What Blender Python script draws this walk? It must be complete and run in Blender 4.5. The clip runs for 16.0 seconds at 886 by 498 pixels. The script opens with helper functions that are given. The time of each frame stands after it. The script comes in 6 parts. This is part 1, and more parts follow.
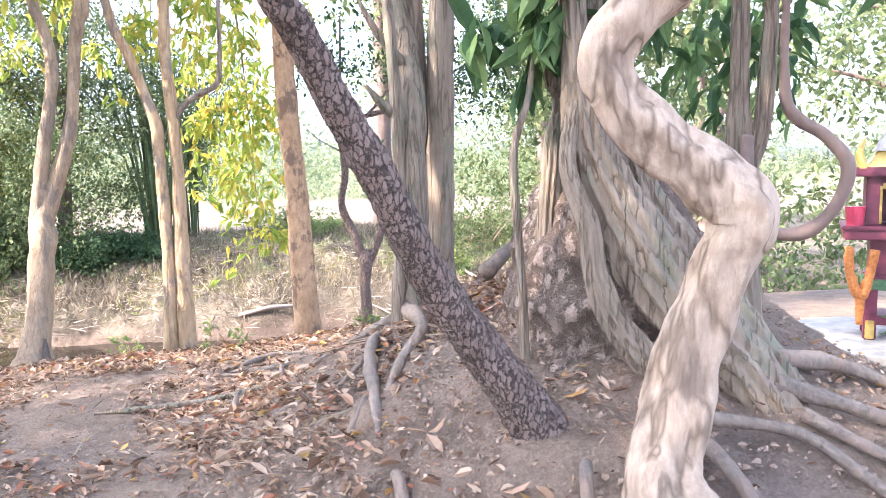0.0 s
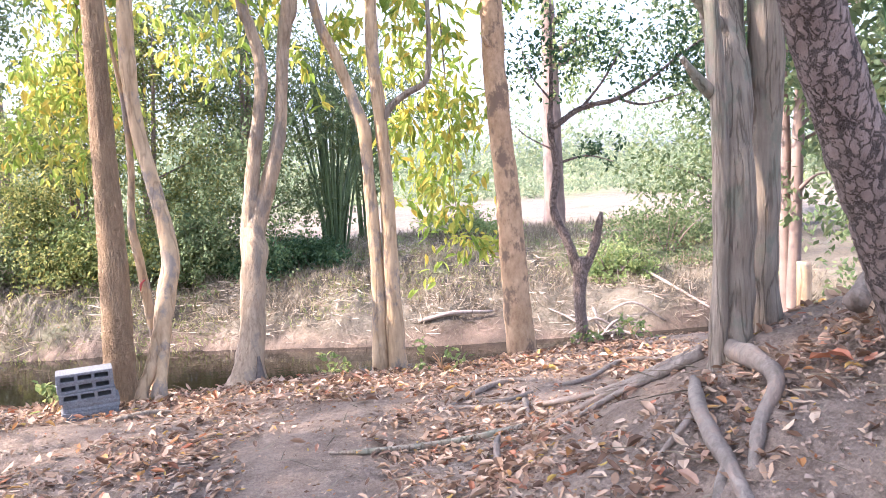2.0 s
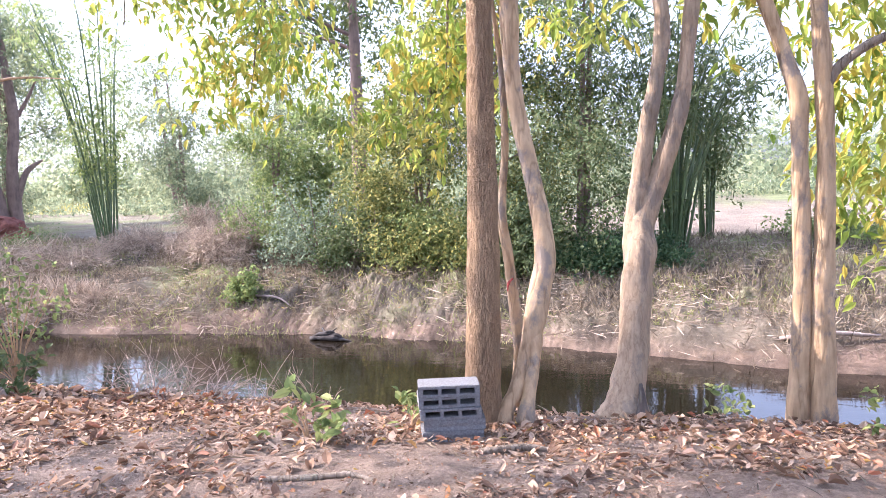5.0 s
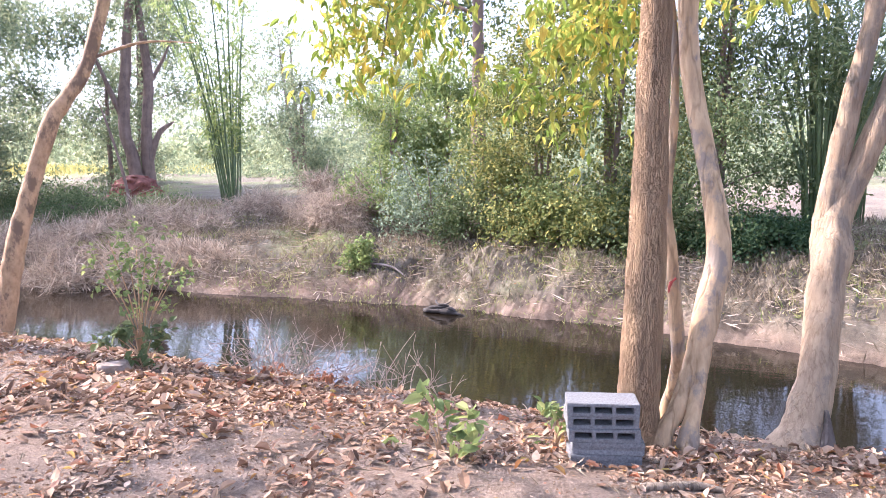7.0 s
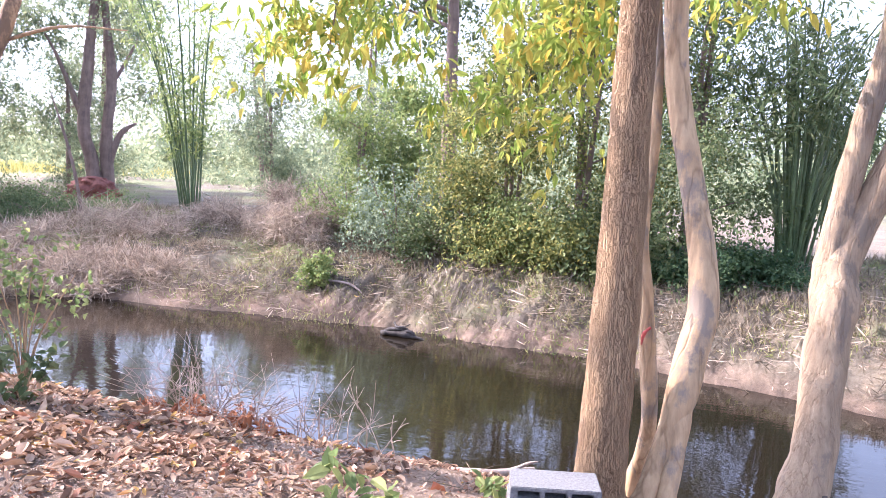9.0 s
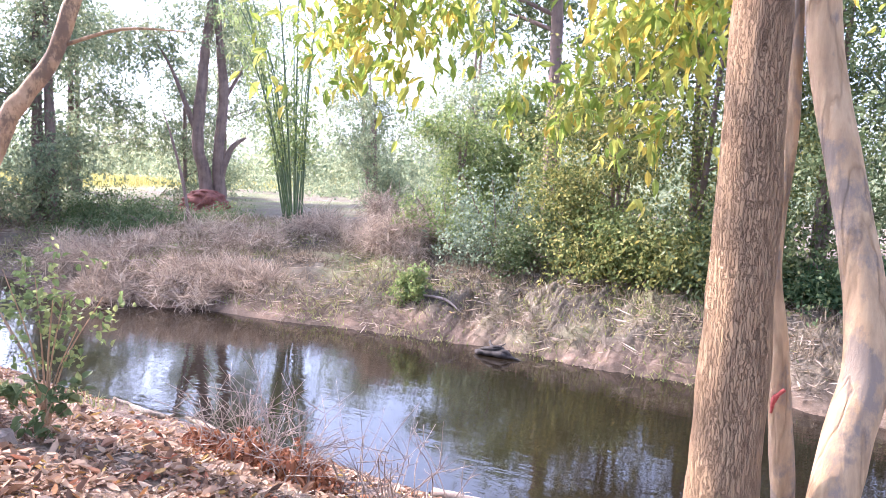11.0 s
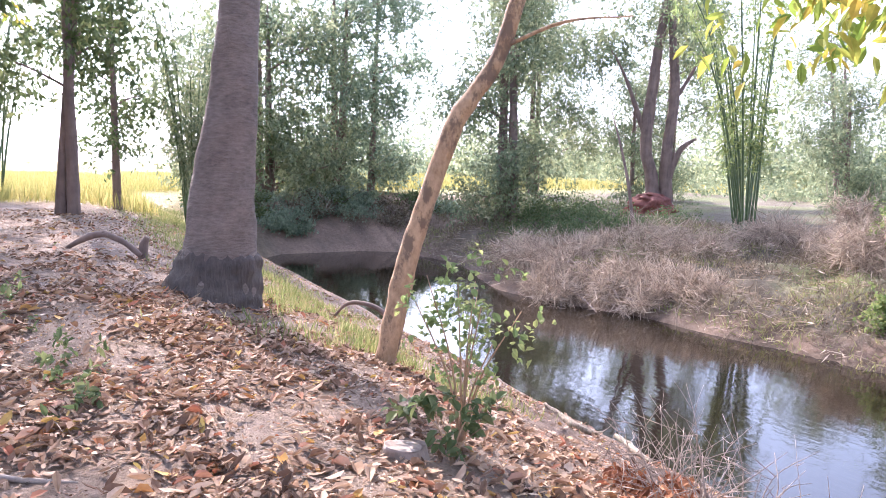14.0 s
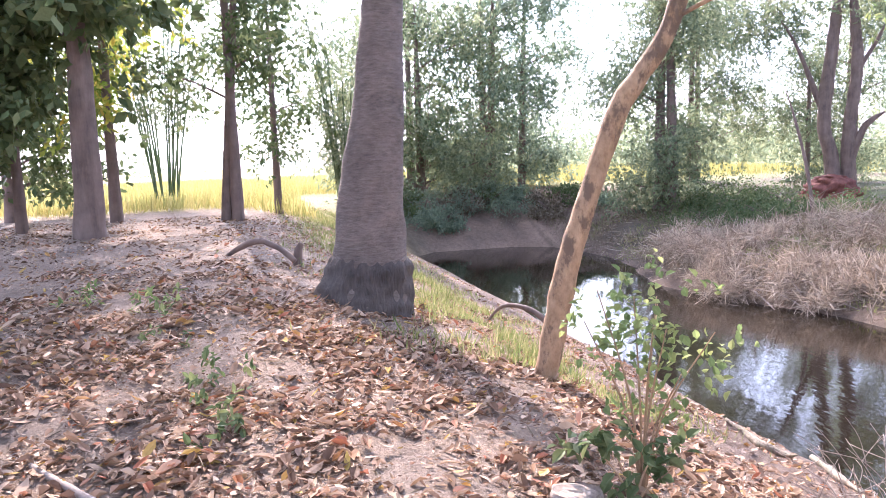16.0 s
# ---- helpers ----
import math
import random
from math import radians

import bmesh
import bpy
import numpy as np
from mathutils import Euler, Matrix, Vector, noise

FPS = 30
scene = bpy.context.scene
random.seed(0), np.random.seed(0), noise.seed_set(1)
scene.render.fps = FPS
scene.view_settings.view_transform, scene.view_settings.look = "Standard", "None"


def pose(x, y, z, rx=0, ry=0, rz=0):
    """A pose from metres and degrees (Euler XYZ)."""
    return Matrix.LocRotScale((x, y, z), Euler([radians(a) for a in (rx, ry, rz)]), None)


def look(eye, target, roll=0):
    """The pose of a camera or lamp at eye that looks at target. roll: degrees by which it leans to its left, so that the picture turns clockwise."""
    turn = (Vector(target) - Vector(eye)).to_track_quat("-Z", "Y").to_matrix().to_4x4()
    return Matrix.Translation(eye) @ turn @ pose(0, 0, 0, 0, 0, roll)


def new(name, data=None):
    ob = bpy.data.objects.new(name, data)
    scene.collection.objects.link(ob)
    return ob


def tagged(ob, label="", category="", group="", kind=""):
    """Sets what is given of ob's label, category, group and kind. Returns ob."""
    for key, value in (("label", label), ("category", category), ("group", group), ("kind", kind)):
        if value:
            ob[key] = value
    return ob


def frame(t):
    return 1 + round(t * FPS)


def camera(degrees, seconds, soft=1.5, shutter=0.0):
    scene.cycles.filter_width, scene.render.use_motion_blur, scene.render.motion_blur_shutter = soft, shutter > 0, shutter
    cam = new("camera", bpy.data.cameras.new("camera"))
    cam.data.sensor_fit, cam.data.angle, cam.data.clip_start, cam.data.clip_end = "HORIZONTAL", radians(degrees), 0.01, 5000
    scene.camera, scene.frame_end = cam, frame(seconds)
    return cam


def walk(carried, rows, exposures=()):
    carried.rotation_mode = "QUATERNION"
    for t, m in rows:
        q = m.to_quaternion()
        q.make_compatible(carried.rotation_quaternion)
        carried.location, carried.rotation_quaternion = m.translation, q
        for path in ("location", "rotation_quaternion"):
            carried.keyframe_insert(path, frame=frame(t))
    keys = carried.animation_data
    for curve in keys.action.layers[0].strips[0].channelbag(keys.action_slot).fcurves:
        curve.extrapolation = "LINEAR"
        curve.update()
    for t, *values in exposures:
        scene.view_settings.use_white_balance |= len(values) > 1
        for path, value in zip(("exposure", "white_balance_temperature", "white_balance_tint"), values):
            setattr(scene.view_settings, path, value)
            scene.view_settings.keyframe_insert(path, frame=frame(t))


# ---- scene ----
cam = camera(61.35, 16.0, soft=0.8)
PATH = [
    (0, look((1.032, -1.040, 1.516), (2.382, 2.699, 1.076), -0.97)),
    (0.5, look((0.971, -0.740, 1.497), (2.031, 3.081, 0.971), -1.98)),
    (1, look((0.877, -0.509, 1.555), (1.586, 3.400, 1.081), -1.49)),
    (1.5, look((0.730, -0.243, 1.549), (1.322, 3.693, 1.149), -1.01)),
    (2, look((0.607, -0.085, 1.544), (1.174, 3.852, 1.126), -2.89)),
    (2.5, look((0.518, 0.156, 1.585), (0.734, 4.134, 1.227), -1.70)),
    (3, look((0.429, 0.374, 1.555), (0.341, 4.362, 1.258), -0.53)),
    (3.5, look((0.261, 0.639, 1.548), (0.012, 4.620, 1.252), 0.76)),
    (4, look((0.127, 0.807, 1.520), (-0.307, 4.770, 1.198), -0.22)),
    (4.5, look((0.034, 1.023, 1.531), (-0.739, 4.930, 1.155), -1.58)),
    (5, look((-0.052, 1.205, 1.497), (-1.113, 5.042, 1.108), -1.94)),
    (5.2, look((-0.092, 1.269, 1.479), (-1.217, 5.078, 1.006), -2.02)),
    (7.3, look((-0.485, 1.749, 1.579), (-2.102, 5.367, 1.035), -0.44)),
    (7.5, look((-0.497, 1.808, 1.559), (-2.011, 5.474, 1.041), -0.19)),
    (8, look((-0.553, 2.077, 1.577), (-1.868, 5.824, 1.098), 1.29)),
    (8.5, look((-0.589, 2.270, 1.556), (-1.842, 6.044, 1.120), 1.39)),
    (9, look((-0.591, 2.498, 1.548), (-2.055, 6.193, 1.093), 2.23)),
    (9.2, look((-0.580, 2.560, 1.540), (-2.164, 6.208, 1.109), 2.66)),
    (11.3, look((-0.764, 3.536, 1.501), (-2.874, 6.903, 1.045), 2.05)),
    (11.5, look((-0.789, 3.588, 1.476), (-3.023, 6.853, 0.890), 2.68)),
    (12, look((-0.919, 3.784, 1.436), (-3.373, 6.846, 0.657), 2.69)),
    (12.5, look((-1.143, 3.949, 1.495), (-4.099, 6.568, 0.865), 2.25)),
    (13, look((-1.257, 4.017, 1.511), (-4.602, 6.139, 0.953), 1.05)),
    (13.5, look((-1.303, 4.075, 1.494), (-4.784, 5.998, 1.062), 1.25)),
    (14, look((-1.368, 4.115, 1.485), (-4.923, 5.895, 1.041), 0.72)),
    (14.5, look((-1.605, 4.193, 1.516), (-5.207, 5.868, 1.044), -0.52)),
    (15, look((-1.721, 4.226, 1.513), (-5.391, 5.750, 1.057), -1.99)),
    (15.5, look((-1.820, 4.256, 1.522), (-5.594, 5.503, 1.074), -2.62)),
    (16, look((-1.934, 4.296, 1.506), (-5.772, 5.319, 1.038), -2.09)),
]
walk(cam, PATH, ((0, 2.75, 5350, 17), (1.5, 2.6, 5300, 20), (2.5, 2.36, 5270, 23), (5, 2.22, 5220, 25), (8, 2.3, 5180, 26), (12.5, 2.36, 5120, 27), (14, 2.14, 5220, 25), (16, 2.28, 5240, 25)))

# ---- world, sun ----
world = bpy.data.worlds.new("sky")
scene.world = world
world.use_nodes = True
SUN_EL, SUN_YAW = 36.0, 92.0
wn = world.node_tree.nodes
sky = wn.new("ShaderNodeTexSky")
sky.sky_type = "NISHITA"
sky.sun_disc = False
sky.sun_elevation = radians(SUN_EL)
sky.sun_rotation = radians(-SUN_YAW)
sky.dust_density = 3.2
sky.air_density = 1.0
wn["Background"].inputs["Strength"].default_value = 0.15
haze = wn.new("ShaderNodeHueSaturation")
haze.inputs["Saturation"].default_value = 0.45
world.node_tree.links.new(sky.outputs["Color"], haze.inputs["Color"])
world.node_tree.links.new(haze.outputs["Color"], wn["Background"].inputs["Color"])
to_sun = Vector((-math.sin(radians(SUN_YAW)) * math.cos(radians(SUN_EL)), math.cos(radians(SUN_YAW)) * math.cos(radians(SUN_EL)), math.sin(radians(SUN_EL))))
sun = new("sun", bpy.data.lights.new("sun", "SUN"))
sun.data.energy, sun.data.angle, sun.data.color = 3.2, radians(0.6), (1.0, 0.79, 0.54)
sun.rotation_euler = to_sun.to_track_quat("Z", "Y").to_euler()
sun.location = (0, 0, 30)

rng = np.random.default_rng(7)


# ---- materials ----
def mat(name):
    m = bpy.data.materials.new(name)
    m.use_nodes = True
    n, l = m.node_tree.nodes, m.node_tree.links
    return m, n, l, n["Principled BSDF"]


def noise_node(n, l, scale, detail=5.0, stretch=(1, 1, 1), rough=0.6, coord="Object"):
    tc = n.new("ShaderNodeTexCoord")
    mp = n.new("ShaderNodeMapping")
    mp.inputs["Scale"].default_value = stretch
    l.new(tc.outputs[coord], mp.inputs["Vector"])
    t = n.new("ShaderNodeTexNoise")
    t.inputs["Scale"].default_value, t.inputs["Detail"].default_value, t.inputs["Roughness"].default_value = scale, detail, rough
    l.new(mp.outputs["Vector"], t.inputs["Vector"])
    return t, mp


def ramp(n, l, src, stops):
    r = n.new("ShaderNodeValToRGB")
    e = r.color_ramp.elements
    while len(e) < len(stops):
        e.new(0.5)
    for q, (p, c) in zip(e, stops):
        q.position, q.color = p, (*c, 1)
    l.new(src, r.inputs["Fac"])
    return r


def mix(n, l, fac, a, b, mode="MIX"):
    m = n.new("ShaderNodeMix")
    m.data_type, m.blend_type = "RGBA", mode
    if isinstance(fac, float):
        m.inputs[0].default_value = fac
    else:
        l.new(fac, m.inputs[0])
    for src, i in ((a, 6), (b, 7)):
        if isinstance(src, tuple):
            m.inputs[i].default_value = (*src, 1)
        else:
            l.new(src, m.inputs[i])
    return m.outputs[2]


def bump(n, l, bsdf, height, strength, distance, prev=None):
    b = n.new("ShaderNodeBump")
    b.inputs["Strength"].default_value, b.inputs["Distance"].default_value = strength, distance
    l.new(height, b.inputs["Height"])
    if prev:
        l.new(prev.outputs["Normal"], b.inputs["Normal"])
    l.new(b.outputs["Normal"], bsdf.inputs["Normal"])
    return b


def bark(name, dark, mid, light, grain=(1, 1, 0.25), scale=14.0, deep=0.02, cracks=0.0, creases=0.0, rough=0.85, patches=None, crack_w=0.12, crack_c=0.6, crease_c=0.55, warp_k=0.08):
    """Bark: blotches, grain along the stem, cracks between plates."""
    m, n, l, b = mat(name)
    big, _ = noise_node(n, l, 3.0, 4)
    fine, mp = noise_node(n, l, scale, 8, grain, 0.65)
    c1 = ramp(n, l, fine.outputs["Fac"], [(0.3, dark), (0.5, mid), (0.72, light)])
    c2 = ramp(n, l, big.outputs["Fac"], [(0.35, tuple(0.72 * v for v in mid)), (0.65, light)])
    col = mix(n, l, 0.45, c1.outputs["Color"], c2.outputs["Color"])
    if patches:
        spot, _ = noise_node(n, l, 5.0, 6, (1, 1, 0.6), 0.7)
        f = ramp(n, l, spot.outputs["Fac"], [(0.52, (0, 0, 0)), (0.6, (1, 1, 1))])
        col = mix(n, l, f.outputs["Color"], col, patches)
    h = fine.outputs["Fac"]
    if creases:
        fold, _ = noise_node(n, l, creases, 3, grain, 0.5)
        line = ramp(n, l, fold.outputs["Fac"], [(0.455, (1, 1, 1)), (0.495, (crease_c, crease_c * 0.96, crease_c * 0.92)), (0.54, (1, 1, 1))])
        col = mix(n, l, 1.0, col, line.outputs["Color"], "MULTIPLY")
        h = mix(n, l, 0.5, h, line.outputs["Color"])
    pb = bump(n, l, b, h, 0.9, deep)
    if cracks:
        v = n.new("ShaderNodeTexVoronoi")
        v.feature = "DISTANCE_TO_EDGE"
        v.inputs["Scale"].default_value = cracks
        warp, mq = noise_node(n, l, 55.0, 4)
        add = n.new("ShaderNodeMix")
        add.data_type = "VECTOR"
        add.inputs[0].default_value = warp_k
        l.new(mp.outputs["Vector"], add.inputs[4])
        l.new(warp.outputs["Color"], add.inputs[5])
        l.new(add.outputs[1], v.inputs["Vector"])
        edge = ramp(n, l, v.outputs["Distance"], [(0.0, (0, 0, 0)), (crack_w * 0.7, (1, 1, 1))])
        half = ramp(n, l, v.outputs["Distance"], [(0.0, (crack_c, crack_c * 0.96, crack_c * 0.93)), (crack_w, (1, 1, 1))])
        col = mix(n, l, 1.0, col, half.outputs["Color"], "MULTIPLY")
        bump(n, l, b, edge.outputs["Color"], 1.0, deep * 1.2, pb)
    l.new(col, b.inputs["Base Color"])
    b.inputs["Roughness"].default_value = rough
    return m


def leaf(name, stops, glow=0.4, rough=0.5):
    """Leaf: colour from leaf to leaf, light passing through the blade."""
    m, n, l, b = mat(name)
    g = n.new("ShaderNodeNewGeometry")
    c = ramp(n, l, g.outputs["Random Per Island"], stops)
    nz, _ = noise_node(n, l, 30.0, 2)
    col = mix(n, l, 0.25, c.outputs["Color"], nz.outputs["Fac"], "OVERLAY")
    l.new(col, b.inputs["Base Color"])
    b.inputs["Roughness"].default_value = max(rough, 0.6)
    b.inputs["Specular IOR Level"].default_value = 0.2
    tr = n.new("ShaderNodeBsdfTranslucent")
    l.new(col, tr.inputs["Color"])
    ms = n.new("ShaderNodeMixShader")
    ms.inputs[0].default_value = glow
    l.new(b.outputs[0], ms.inputs[1])
    l.new(tr.outputs[0], ms.inputs[2])
    l.new(ms.outputs[0], n["Material Output"].inputs["Surface"])
    return m


def plain(name, a, b_col, scale=20.0, rough=0.6, depth=0.003, metal=0.0):
    m, n, l, b = mat(name)
    t, _ = noise_node(n, l, scale, 6)
    c = ramp(n, l, t.outputs["Fac"], [(0.35, a), (0.65, b_col)])
    l.new(c.outputs["Color"], b.inputs["Base Color"])
    b.inputs["Roughness"].default_value, b.inputs["Metallic"].default_value = rough, metal
    bump(n, l, b, t.outputs["Fac"], 0.6, depth)
    return m


M_PALE = bark("bark_pale", (0.22, 0.14, 0.08), (0.46, 0.315, 0.175), (0.63, 0.465, 0.285), (1, 1, 0.16), 24, 0.022, creases=9, patches=(0.27, 0.215, 0.165), crease_c=0.68)
M_FORK = bark("bark_grey_brown", (0.15, 0.105, 0.07), (0.33, 0.24, 0.155), (0.50, 0.38, 0.255), (1, 1, 0.16), 34, 0.026, creases=22, patches=(0.24, 0.19, 0.14), crease_c=0.82)
M_BROWN = bark("bark_brown", (0.22, 0.13, 0.068), (0.42, 0.27, 0.145), (0.60, 0.42, 0.24), (1, 1, 0.12), 70, 0.03, cracks=110, crack_w=0.16, crack_c=0.84, warp_k=0.02)
M_RED = bark("bark_red", (0.19, 0.11, 0.06), (0.42, 0.265, 0.145), (0.60, 0.41, 0.245), (1, 1, 0.6), 22, 0.022, patches=(0.19, 0.125, 0.08))
M_DARK = bark("bark_dark", (0.13, 0.09, 0.072), (0.235, 0.17, 0.14), (0.33, 0.25, 0.205), (1, 1, 0.5), 48, 0.02, cracks=46, crack_w=0.13, crack_c=0.55, warp_k=0.035)
M_TWIST = bark("bark_smooth_pale", (0.22, 0.155, 0.105), (0.45, 0.335, 0.24), (0.62, 0.495, 0.375), (1, 1, 0.26), 34, 0.03, creases=6.5, patches=(0.34, 0.25, 0.175), crease_c=0.5)
M_GREY = bark("bark_grey", (0.12, 0.09, 0.062), (0.255, 0.20, 0.145), (0.39, 0.32, 0.24), (1, 1, 0.10), 40, 0.03, creases=18, crease_c=0.6, patches=(0.22, 0.205, 0.145))
M_OLDROOT = bark("weathered_root", (0.09, 0.07, 0.055), (0.21, 0.165, 0.13), (0.33, 0.27, 0.215), (1, 1, 0.6), 34, 0.025, patches=(0.28, 0.205, 0.155))
M_PALM = bark("bark_palm", (0.07, 0.055, 0.045), (0.19, 0.145, 0.12), (0.30, 0.24, 0.20), (1.0, 1.0, 3.2), 11, 0.04)
M_FAR = bark("bark_far", (0.07, 0.05, 0.04), (0.18, 0.125, 0.10), (0.28, 0.20, 0.16), (1, 1, 0.2), 6, 0.02)
M_ROOT = bark("palm_root", (0.03, 0.023, 0.02), (0.085, 0.066, 0.056), (0.16, 0.13, 0.11), (1, 1, 0.2), 30, 0.03)
M_SNAG = bark("rotting_wood", (0.012, 0.01, 0.009), (0.035, 0.028, 0.024), (0.09, 0.075, 0.065), (1, 1, 0.4), 20, 0.03)
M_DEAD = bark("dead_wood", (0.12, 0.09, 0.075), (0.27, 0.21, 0.17), (0.42, 0.345, 0.285), (1, 1, 0.3), 22, 0.01)
M_BAMBOO = plain("bamboo_culm", (0.055, 0.09, 0.037), (0.13, 0.175, 0.072), 3, 0.45)
M_MOUND = bark("termite_clay", (0.25, 0.18, 0.14), (0.39, 0.295, 0.235), (0.50, 0.40, 0.33), (1, 1, 0.6), 26, 0.05, cracks=17, crack_w=0.25, crack_c=0.86, warp_k=0.07)
M_BLOCK = plain("cement", (0.12, 0.12, 0.122), (0.215, 0.215, 0.22), 90, 0.9, 0.004)
M_CLOD = plain("soil_clod", (0.25, 0.18, 0.135), (0.36, 0.265, 0.20), 30, 0.95, 0.01)
M_CONC = plain("old_concrete", (0.30, 0.28, 0.25), (0.46, 0.43, 0.38), 12, 0.9, 0.004)
M_MAROON = plain("maroon_paint", (0.10, 0.018, 0.035), (0.17, 0.035, 0.06), 14, 0.45)
M_GOLD = plain("gold_paint", (0.40, 0.27, 0.06), (0.55, 0.40, 0.11), 30, 0.35)
M_ORANGE = plain("orange_flowers", (0.40, 0.13, 0.03), (0.60, 0.24, 0.06), 60, 0.8, 0.01)
M_PINK = plain("pink_plastic", (0.42, 0.04, 0.08), (0.55, 0.07, 0.12), 8, 0.35)
M_CLOTH = plain("faded_red_cloth", (0.36, 0.06, 0.05), (0.48, 0.11, 0.09), 60, 0.9)
M_GREENCLOTH = plain("green_cloth", (0.06, 0.13, 0.06), (0.12, 0.20, 0.10), 40, 0.9)
M_BRICK = plain("burnt_clay", (0.13, 0.045, 0.035), (0.24, 0.09, 0.065), 6, 0.9, 0.02)

L_YELLOW = leaf("leaf_yellow_green", [(0, (0.20, 0.29, 0.045)), (0.4, (0.33, 0.40, 0.075)), (0.75, (0.48, 0.47, 0.09)), (1, (0.64, 0.47, 0.08))], 0.5)
L_GREEN = leaf("leaf_green", [(0, (0.085, 0.12, 0.05)), (0.5, (0.14, 0.18, 0.075)), (1, (0.22, 0.24, 0.105))], 0.4)
L_CLIMB = leaf("leaf_climber", [(0, (0.10, 0.135, 0.045)), (0.4, (0.19, 0.215, 0.07)), (0.8, (0.32, 0.315, 0.095)), (1, (0.46, 0.40, 0.12))], 0.45)
L_BRIGHT = leaf("leaf_bright", [(0, (0.15, 0.205, 0.075)), (0.5, (0.235, 0.295, 0.105)), (1, (0.36, 0.385, 0.14))], 0.5)
L_DARK = leaf("leaf_dark", [(0, (0.035, 0.07, 0.035)), (0.5, (0.065, 0.115, 0.05)), (1, (0.12, 0.175, 0.075))], 0.35)
# paler, bluer leaf green: distance haze put into the leaf colour
L_HAZE_PALE = leaf("leaf_haze_pale", [(0, (0.16, 0.21, 0.14)), (0.5, (0.255, 0.31, 0.21)), (1, (0.36, 0.405, 0.265))], 0.6, 0.8)
L_BIG = leaf("leaf_glossy", [(0, (0.05, 0.10, 0.042)), (0.6, (0.09, 0.16, 0.062)), (1, (0.17, 0.25, 0.09))], 0.35, 0.3)
# far foliage: haze is painted in by lightening the leaf colours
L_HAZY = leaf("leaf_far_haze_tint", [(0, (0.16, 0.20, 0.12)), (0.5, (0.245, 0.285, 0.165)), (1, (0.36, 0.37, 0.21))], 0.6, 0.8)
L_LITTER = leaf("fallen_leaf", [(0, (0.10, 0.06, 0.04)), (0.25, (0.22, 0.13, 0.08)), (0.5, (0.37, 0.24, 0.15)), (0.83, (0.56, 0.42, 0.30)), (0.94, (0.36, 0.135, 0.07)), (1, (0.50, 0.36, 0.10))], 0.15, 0.7)
L_STRAW = leaf("dry_straw", [(0, (0.11, 0.087, 0.06)), (0.5, (0.205, 0.165, 0.112)), (1, (0.36, 0.295, 0.21))], 0.25, 0.8)
L_BRUSH = leaf("dead_brush", [(0, (0.20, 0.155, 0.115)), (0.5, (0.38, 0.30, 0.225)), (1, (0.55, 0.46, 0.355))], 0.25, 0.9)
L_RICE = leaf("ripe_rice", [(0, (0.30, 0.31, 0.10)), (0.5, (0.43, 0.38, 0.13)), (1, (0.52, 0.45, 0.18))], 0.35, 0.8)
L_GRASS = leaf("grass_blade", [(0, (0.15, 0.20, 0.06)), (0.5, (0.28, 0.29, 0.10)), (1, (0.42, 0.37, 0.19))], 0.4, 0.7)
L_BROWN = leaf("withered_leaf", [(0, (0.13, 0.05, 0.025)), (0.5, (0.27, 0.115, 0.06)), (1, (0.42, 0.21, 0.11))], 0.3, 0.8)


def soil_material():
    m, n, l, b = mat("soil")
    a = n.new("ShaderNodeVertexColor")
    a.layer_name = "zone"
    big, _ = noise_node(n, l, 0.9, 5)
    mid, _ = noise_node(n, l, 7.0, 7, rough=0.7)
    fine, _ = noise_node(n, l, 60.0, 5, rough=0.7)
    k1 = ramp(n, l, big.outputs["Fac"], [(0.3, (0.72, 0.72, 0.72)), (0.7, (1.12, 1.1, 1.08))])
    k2 = ramp(n, l, mid.outputs["Fac"], [(0.3, (0.68, 0.66, 0.64)), (0.55, (1.0, 1.0, 1.0)), (0.75, (1.2, 1.18, 1.15))])
    k3 = ramp(n, l, fine.outputs["Fac"], [(0.3, (0.7, 0.7, 0.7)), (0.7, (1.2, 1.2, 1.2))])
    c = mix(n, l, 1.0, a.outputs["Color"], k1.outputs["Color"], "MULTIPLY")
    c = mix(n, l, 1.0, c, k2.outputs["Color"], "MULTIPLY")
    c = mix(n, l, 1.0, c, k3.outputs["Color"], "MULTIPLY")
    l.new(c, b.inputs["Base Color"])
    b.inputs["Roughness"].default_value = 0.95
    crumb, _ = noise_node(n, l, 24.0, 6, rough=0.7)
    p = bump(n, l, b, mid.outputs["Fac"], 1.0, 0.11)
    p = bump(n, l, b, crumb.outputs["Fac"], 1.0, 0.035, p)
    bump(n, l, b, fine.outputs["Fac"], 0.8, 0.012, p)
    return m


def water_material():
    m, n, l, b = mat("pond_water")
    b.inputs["Base Color"].default_value = (0.012, 0.009, 0.0055, 1)
    b.inputs["Roughness"].default_value = 0.02
    b.inputs["IOR"].default_value = 1.5
    t, _ = noise_node(n, l, 2.2, 3, (0.6, 1.6, 1))
    s, _ = noise_node(n, l, 9.0, 2, (0.7, 1.5, 1))
    p = bump(n, l, b, t.outputs["Fac"], 0.12, 0.035)
    bump(n, l, b, s.outputs["Fac"], 0.10, 0.008, p)
    return m


M_SOIL, M_WATER = soil_material(), water_material()


